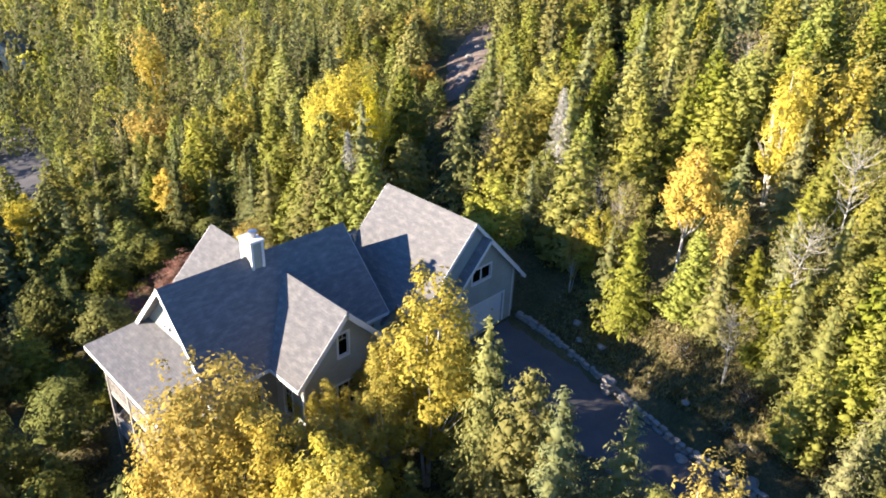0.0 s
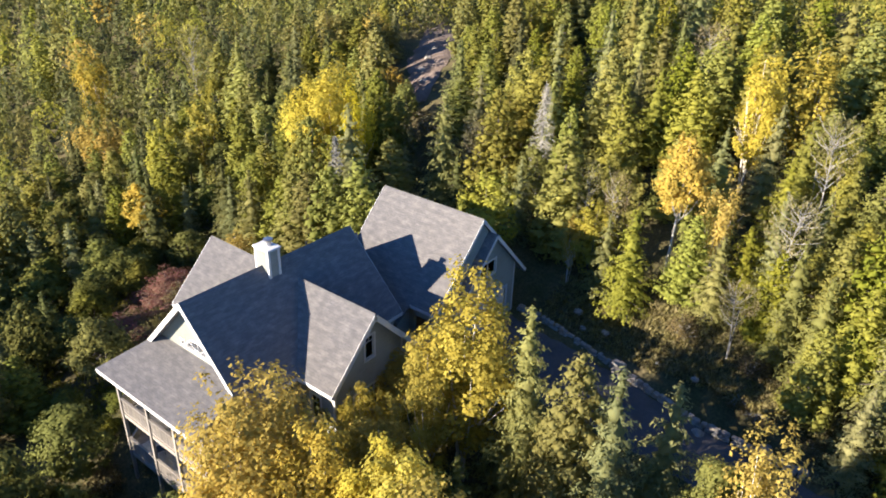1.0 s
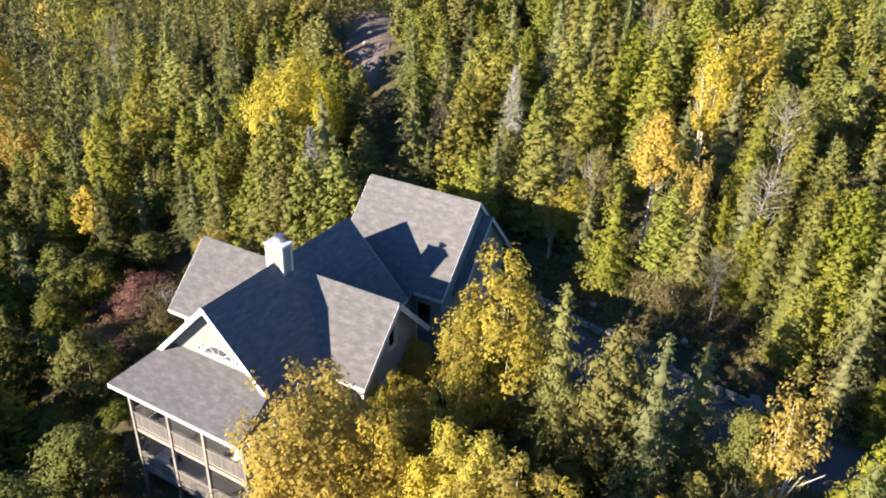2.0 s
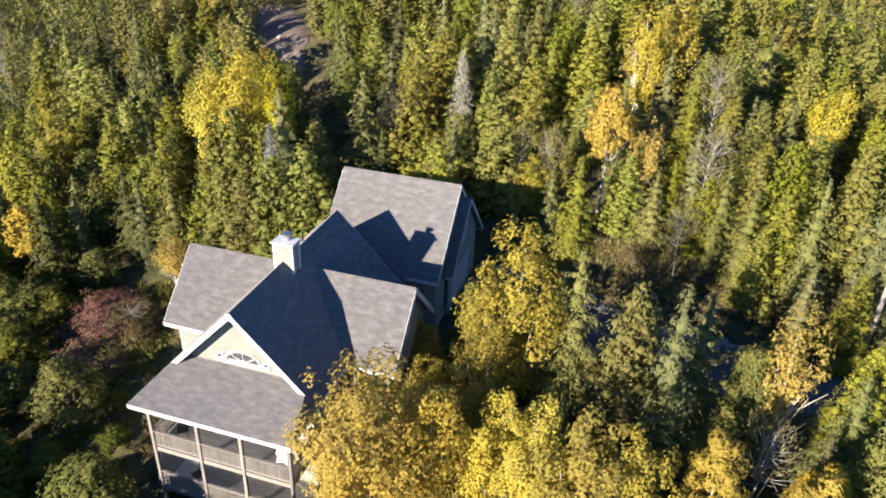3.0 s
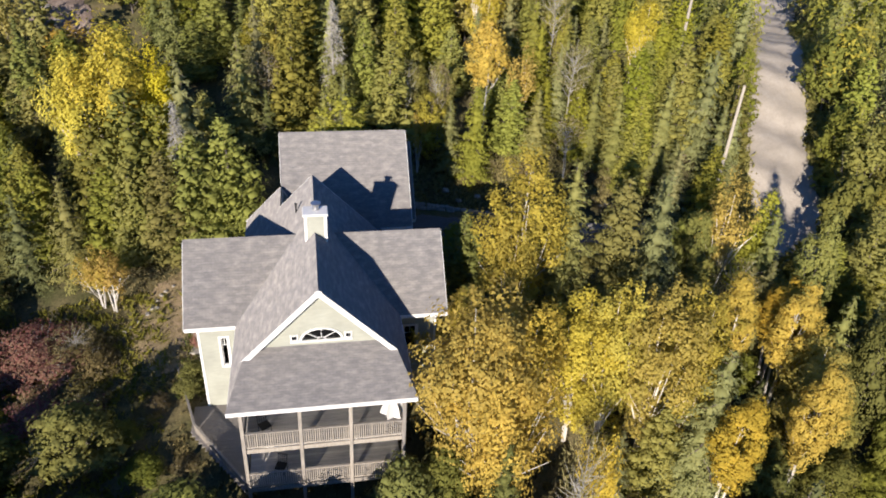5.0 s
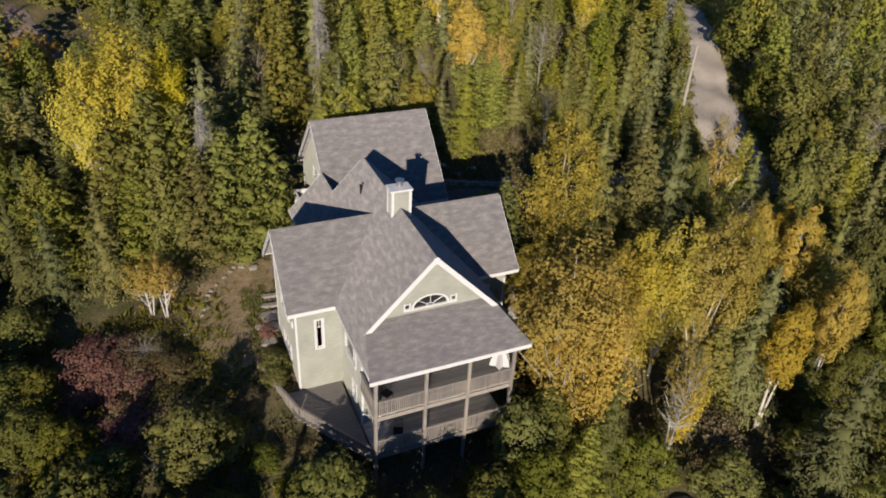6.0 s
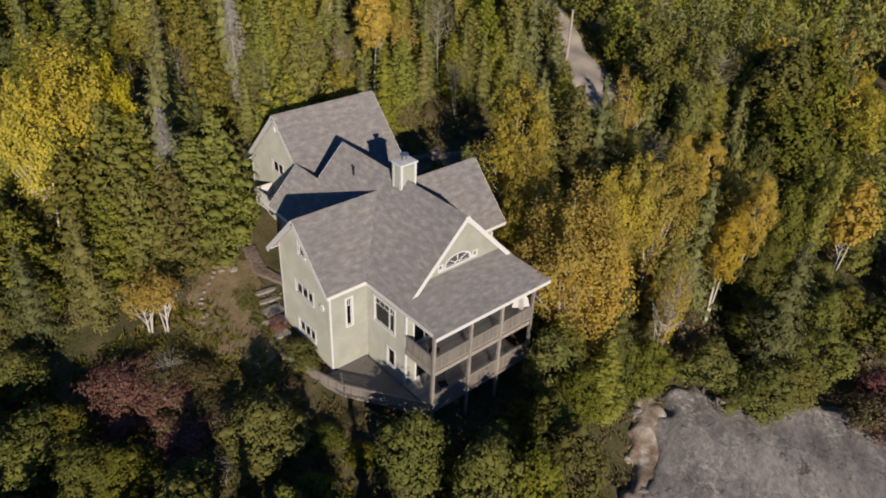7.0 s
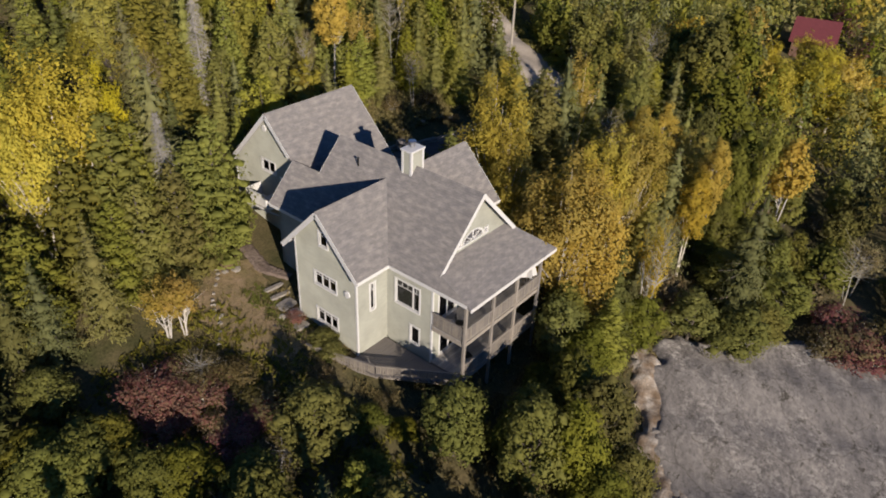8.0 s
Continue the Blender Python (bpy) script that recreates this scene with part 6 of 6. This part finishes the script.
def cabin(x, y, rz, w, d, wall_h, roof_mat, wall_mat, label, rise=2.2):
    z = zland(x, y)
    c = thing("cabin", (x, y, z), label, "cabin", "", rz)
    bm = bmesh.new()
    box(bm, -w / 2, w / 2, -d / 2, d / 2, -1.0, wall_h)
    for sy in (-1, 1):
        vs = [bm.verts.new((sx, sy * d / 2, zz)) for sx, zz in ((-w / 2, wall_h), (w / 2, wall_h), (0, wall_h + rise * 0.96))]
        bm.faces.new(vs if sy < 0 else vs[::-1])
    part("wall", bm, wall_mat, c)
    for s in (-1, 1):
        bm = bmesh.new()
        e = 0.45
        k = rise / (w / 2)
        slab(bm, [(0, -d / 2 - e, wall_h + rise), (0, d / 2 + e, wall_h + rise), (s * (w / 2 + e), d / 2 + e, wall_h - k * e), (s * (w / 2 + e), -d / 2 - e, wall_h - k * e)], 0.15)
        part("roof", bm, roof_mat, c)
    for k in range(3):
        u = -w / 2 + w * (k + 0.5) / 3
        bm = bmesh.new()
        for a, b, z0, z1 in ((u - 0.55, u - 0.45, 0.9, 2.2), (u + 0.45, u + 0.55, 0.9, 2.2), (u - 0.45, u + 0.45, 2.1, 2.2), (u - 0.45, u + 0.45, 0.9, 1.0)):
            box(bm, a, b, -d / 2 - 0.06, -d / 2 - 0.003, z0, z1)
        wdw = part("window", bm, M_TRIM, c)
        bm = bmesh.new()
        box(bm, u - 0.45, u + 0.45, -d / 2 - 0.03, -d / 2 - 0.004, 1.0, 2.1)
        part("pane", bm, M_DARKGLASS, wdw, "dark window glass")


M_DARKGLASS = plain("dark_glass", (0.02, 0.022, 0.025), 0.06, 0.6, 0, 0.1)
M_WHITEWALL = plain("white_clapboard", (0.66, 0.66, 0.64), 0.7, 0.3, 0, 0.08)
M_BROWNWALL = plain("brown_boards", (0.17, 0.10, 0.07), 0.8, 0.2, 0, 0.2)
M_CARPAINT = plain("white_car_paint", (0.72, 0.72, 0.72), 0.25, 0.5, 0, 0.03)
M_TYRE = plain("tyre_rubber", (0.02, 0.02, 0.02), 0.8, 0.2)
cabin(83.5, 3.4, 12, 7.4, 5.2, 2.6, M_RED_ROOF, M_BROWNWALL, "brown cabin with a dull red metal roof among trees")
cabin(78.0, 108.0, 20, 9.0, 12.0, 3.0, M_SHINGLE, M_WHITEWALL, "white clapboard house at the end of the road")
cabin(-115.0, 25.5, 60, 8.0, 10.0, 3.2, M_SHINGLE, M_WHITEWALL, "distant white house behind the trees")


def car(x, y, rz):
    c = thing("car", (x, y, zland(x, y) + 0.18), "white parked car on the gravel", "car", "", rz)
    bm = bmesh.new()
    prof = [(-2.15, 0.45), (-2.1, 0.85), (-1.3, 0.98), (-0.6, 1.48), (1.0, 1.5), (1.75, 1.02), (2.15, 0.92), (2.2, 0.45)]
    for s in (-1, 1):
        vs = [bm.verts.new((px, s * (0.88 - 0.10 * (pz > 1.2)), pz)) for px, pz in prof]
        bm.faces.new(vs if s < 0 else vs[::-1])
    bm.verts.ensure_lookup_table()
    n = len(prof)
    for k in range(n):
        a, b = k, (k + 1) % n
        bm.faces.new((bm.verts[a], bm.verts[n + a], bm.verts[n + b], bm.verts[b]))
    part("body", bm, M_CARPAINT, c)
    for s in (-1, 1):
        bm = bmesh.new()
        vs = [bm.verts.new((px, s * 0.885, pz)) for px, pz in ((-1.05, 1.03), (-0.55, 1.40), (0.95, 1.42), (1.45, 1.05))]
        bm.faces.new(vs)
        part("side_window", bm, M_DARKGLASS, c)
    for px in (-1.35, 1.4):
        for s in (-1, 1):
            bm = bmesh.new()
            tube(bm, [(px, s * 0.72, 0.33), (px, s * 0.92, 0.33)], [0.33, 0.33], 14)
            part("wheel", bm, M_TYRE, c)


car(82.5, 94.0, 60)
car(88.0, 98.0, 75)


def van(x, y, rz):
    c = thing("van", (x, y, zland(x, y) + 0.18), "white panel van parked on the gravel yard", "van", "", rz)
    bm = bmesh.new()
    box(bm, -2.6, 1.5, -1.0, 1.0, 0.45, 2.45, 0.10)
    prof = [(1.5, 0.45), (1.5, 2.40), (1.9, 2.35), (2.45, 1.35), (3.0, 1.15), (3.05, 0.45)]
    for s in (-1, 1):
        vs = [bm.verts.new((px, s * 0.97, pz)) for px, pz in prof]
        bm.faces.new(vs if s > 0 else vs[::-1])
    bm.verts.ensure_lookup_table()
    n, m = len(prof), len(bm.verts)
    for k in range(n):
        p, q = m - 2 * n + k, m - 2 * n + (k + 1) % n
        bm.faces.new((bm.verts[p], bm.verts[q], bm.verts[n + q], bm.verts[n + p]))
    part("body", bm, M_CARPAINT, c)
    bm = bmesh.new()
    vs = [bm.verts.new(v) for v in ((1.95, -0.85, 2.28), (1.95, 0.85, 2.28), (2.46, 0.88, 1.42), (2.46, -0.88, 1.42))]
    bm.faces.new(vs)
    part("windscreen", bm, M_DARKGLASS, c, "dark windscreen glass")
    for s in (-1, 1):
        bm = bmesh.new()
        box(bm, 1.55, 2.1, min(s * 0.975, s * 0.985), max(s * 0.975, s * 0.985), 1.35, 2.1)
        part("side_window", bm, M_DARKGLASS, c, "dark side window")
        for px in (-1.7, 2.1):
            bm = bmesh.new()
            tube(bm, [(px, s * 0.80, 0.36), (px, s * 1.02, 0.36)], [0.36, 0.36], 14)
            part("wheel", bm, M_TYRE, c)


van(75.2, 92.6, 65)
van(79.6, 97.0, 80)


def trailer(x, y, rz, L, label):
    t = thing("trailer", (x, y, zland(x, y) + 0.2), label, "trailer", "", rz)
    bm = bmesh.new()
    box(bm, -L / 2, L / 2, -1.15, 1.15, 0.55, 2.6, 0.12)
    part("body", bm, M_CARPAINT, t)
    for k in range(3):
        u = -L / 2 + L * (k + 0.5) / 3
        bm = bmesh.new()
        box(bm, u - 0.4, u + 0.4, -1.165, -1.152, 1.4, 2.1)
        part("window", bm, M_DARKGLASS, t, "dark trailer window")
    for u in (-0.5, 0.5):
        for sy in (-1, 1):
            bm = bmesh.new()
            tube(bm, [(u, sy * 0.9, 0.36), (u, sy * 1.1, 0.36)], [0.36, 0.36], 14)
            part("wheel", bm, M_TYRE, t)
    bm = bmesh.new()
    beam(bm, (L / 2, 0, 0.6), (L / 2 + 1.1, 0, 0.5), 0.12, 0.12)
    part("tow_bar", bm, M_BLACK, t)


trailer(85.0, 103.0, 20, 6.0, "white trailer parked at the end of the gravel road")
trailer(58.2, 84.9, 60, 4.5, "small white trailer among the trees")
strip("side_road", [(-52, 8), (-64, 11), (-80, 15), (-95, 18)], [6, 7, 8, 8], M_ASPHALT, 0.3, "dark shaded asphalt side road", "road", 30)


# ---- stones: retaining wall along the drive, pillar, steps, boulders ----
def stone_mesh(seed, sx, sy, sz):
    r = random.Random(seed)
    bm = bmesh.new()
    bmesh.ops.create_cube(bm, size=1.0)
    bmesh.ops.bevel(bm, geom=bm.edges[:], offset=0.16, segments=1, affect="EDGES")
    for v in bm.verts:
        v.co += Vector((r.uniform(-1, 1), r.uniform(-1, 1), r.uniform(-1, 1))) * 0.07
        v.co = Vector((v.co.x * sx, v.co.y * sy, v.co.z * sz))
    me = bpy.data.meshes.new("stone")
    bm.to_mesh(me)
    bm.free()
    me.materials.append(M_STONE)
    return me


STONES = [stone_mesh(k, 1, 1, 1) for k in range(7)]


def stone(parent, x, y, z, sx, sy, sz, rz, name="stone"):
    ob = new(name, STONES[int(rng.integers(7))])
    ob.parent = parent
    ob.matrix_basis = Matrix.LocRotScale(Vector((x, y, z)) - parent.location, Euler((rng.uniform(-0.1, 0.1), rng.uniform(-0.1, 0.1), rz)), Vector((sx, sy, sz)))
    return ob


def retaining_wall():
    line = np.array([(6.9, 21.5), (9.2, 21.45), (11.6, 21.15), (15.0, 20.75), (18.0, 20.1), (20.6, 19.55), (23.4, 19.6), (27, 19.3)])
    w = thing("retaining_wall", (7.0, 21.5, 2.4), "low dry-laid field stone retaining wall along the drive", "stone wall")
    d = np.concatenate([[0], np.cumsum(np.hypot(*np.diff(line, axis=0).T))])
    for row in range(2):
        s = 0.15 * row
        while s < d[-1]:
            L = rng.uniform(0.30, 0.58)
            x, y = np.interp(s, d, line[:, 0]), np.interp(s, d, line[:, 1])
            x2, y2 = np.interp(s + L, d, line[:, 0]), np.interp(s + L, d, line[:, 1])
            zb = float(np.interp(x, [6, 8, 15, 24, 40], [2.80, 2.65, 1.65, 1.0, 1.6]))
            h = rng.uniform(0.20, 0.30)
            stone(w, x, y + 0.10 * row + rng.uniform(-0.06, 0.06), zb + 0.08 + row * 0.22 + rng.uniform(-0.04, 0.04), L * 0.95, rng.uniform(0.26, 0.38), h, math.atan2(y2 - y, x2 - x) + rng.uniform(-0.1, 0.1))
            s += L


retaining_wall()


def pillar():
    z = 1.6
    p = thing("stone_pillar", (15.1, 20.4, z), "pale stone pillar at the retaining wall", "pillar")
    for k in range(4):
        for q in range(2):
            stone(p, 15.1 + (q - 0.5) * 0.34 * (k % 2), 20.4 + (q - 0.5) * 0.34 * ((k + 1) % 2), z + 0.14 + 0.27 * k, 0.50, 0.50, 0.30, rng.uniform(-0.2, 0.2))


pillar()


def boulder(x, y, r, label="grey boulder on the slope", flat=0.6):
    z = zland(x, y)
    bm = bmesh.new()
    bmesh.ops.create_icosphere(bm, subdivisions=3 if r > 0.45 else 2, radius=1.0)
    off = Vector((x, y, 1.0))
    for v in bm.verts:
        n = noise.fractal(v.co * 1.1 + off, 1.0, 2.0, 4)
        v.co *= 1 + 0.28 * n
        v.co.z *= flat
        v.co *= r
    me = bpy.data.meshes.new("boulder")
    bm.to_mesh(me)
    bm.free()
    me.materials.append(M_STONE)
    ob = new("boulder", me)
    ob.matrix_world = pose(x, y, z + 0.1 * r, 0, 0, rng.uniform(0, 360))
    tagged(ob, label, "boulder", "boulders round the house")


for x, y, r in ((7.6, 7.2, 1.0), (8.6, 6.4, 0.7), (9.6, 7.6, 0.5), (-6.9, 15.6, 0.34), (-7.6, 15.9, 0.26), (-10.3, 12.6, 0.2),
                (21.0, 18.9, 0.4), (24.5, 20.4, 0.4), (10.5, 23.4, 0.35), (13.0, 22.6, 0.3), (17.0, 22.0, 0.22), (19.5, 21.6, 0.25), (11.4, 22.4, 0.3),
                (7.6, -9.6, 0.45), (5.6, -10.7, 0.5), (4.4, -11.4, 0.6), (3.5, -12.3, 0.4), (2.6, -12.8, 0.55), (1.5, -14.1, 0.5), (0.5, -15.0, 0.6), (-7.6, 9.9, 0.3), (-22.6, 46.2, 0.6), (-24.4, 49.6, 0.5), (-20.2, 43.6, 0.5), (-26.2, 53.0, 0.45)):
    boulder(x, y, r)
for k in range(26):
    u = k / 25
    boulder(9.0 - 8.6 * u + rng.normal(0, 0.4), -8.5 - 7.0 * u + rng.normal(0, 0.4), rng.uniform(0.14, 0.42), "pale broken stone along the rock's edge", 0.7)


def flagstones():
    f = thing("stone_steps", (-7.4, 10.5, 0.6), "grey flagstone steps and landing beside the gable", "steps")
    for k, (x, y, sx, sy) in enumerate(((-6.2, 12.5, 1.5, 0.38), (-6.4, 11.6, 1.5, 0.38), (-6.7, 10.6, 1.3, 0.9), (-7.0, 9.5, 1.2, 0.9), (-7.3, 8.4, 1.0, 0.7))):
        stone(f, x, y, zland(x, y) + 0.10, sx, sy, 0.16, rng.uniform(-0.12, 0.12), "flagstone")


flagstones()
def stone_edging():
    e = thing("stone_edging", (-11.4, 12, 0.7), "line of small stones edging the clearing", "stone edging")
    for k in range(15):
        u = k / 14 + rng.uniform(-0.02, 0.02)
        x, y = -12.0 + 4.2 * u + 0.25 * math.sin(9 * u), 10.6 + 6.2 * u
        stone(e, x, y, zland(x, y) + 0.08, rng.uniform(0.16, 0.36), rng.uniform(0.15, 0.28), 0.16, rng.uniform(0, 3))


stone_edging()
strip("patio", [(-4.6, 12.6), (-5.4, 14.6), (-4.8, 17.2)], [0.7, 1.1, 1.0], M_BANK, 0.16, "trodden earth landing beside the garage", "patio", 24)


def tufts(name, n, inside, mat, size, label):
    """Grass and low growth, one sheet of blades."""
    c = []
    while len(c) < n:
        x, y = inside()
        c.append((x, y, zland(x, y)))
    c = np.repeat(np.array(c), 7, axis=0)
    m = len(c)
    c[:, :2] += rng.normal(0, size * 0.45, (m, 2))
    L = size * rng.uniform(0.6, 1.3, m)
    c[:, 2] += L * 0.35
    d = np.stack([rng.normal(0, 0.55, m), rng.normal(0, 0.55, m), np.ones(m)], 1)
    ob = new(name, leaves_mesh(name, c, d, rand_dirs(m), L, L * 0.35, mat))
    tagged(ob, label, "undergrowth", kind="stuff")


def rect(x0, x1, y0, y1):
    return lambda: (rng.uniform(x0, x1), rng.uniform(y0, y1))


tufts("grass_tufts", 1900, rect(-13, -6.0, 5, 18), M_TAN, 0.16, "dry tan grass tufts on the clearing")
tufts("green_tufts", 260, rect(-8.3, -6.7, 5, 13.5), M_GREENLEAF, 0.30, "low green weeds beside the house")
tufts("bank_grass", 1700, rect(8, 27, 21.4, 26), M_TAN, 0.30, "tan grass on the bank above the drive")
tufts("undergrowth", 1700, rect(-9, 24, -11, 12), M_BROWN, 0.38, "brown and green undergrowth round the house")
tufts("ferns", 1300, rect(-24, -9, -4, 14), M_GREENLEAF, 0.42, "green undergrowth below the clearing")
# dark blades drawn in place of the shade in the rock's hollow
tufts("rock_moss", 160, lambda: (8.8 + rng.normal(0, 0.8), -19.4 + rng.normal(0, 0.5)), M_PINE, 0.20, "dark blades standing in for shade in a hollow of the rock")
tufts("rock_weeds", 70, lambda: (19.4 + rng.normal(0, 0.45), -20.7 + rng.normal(0, 0.3)), M_GREENLEAF, 0.40, "low green weeds on the rock")
tufts("bank_scrub", 1500, rect(8, 28, 21.4, 28), M_BROWN, 0.34, "low brown scrub on the bank above the drive")


def verge():
    line = np.array([(37.6, 16), (39.2, 20), (43, 29), (55, 50), (66.8, 70)])
    d = np.concatenate([[0], np.cumsum(np.hypot(*np.diff(line, axis=0).T))])
    u = rng.uniform(0, d[-1])
    off = (3.1 + abs(rng.normal(0, 0.9))) * (1 if rng.uniform() < 0.5 else -1)
    return np.interp(u, d, line[:, 0]) + 0.87 * off, np.interp(u, d, line[:, 1]) - 0.49 * off


tufts("road_verge", 2600, verge, M_LIME, 0.62, "yellow-green grass and weeds along the road")
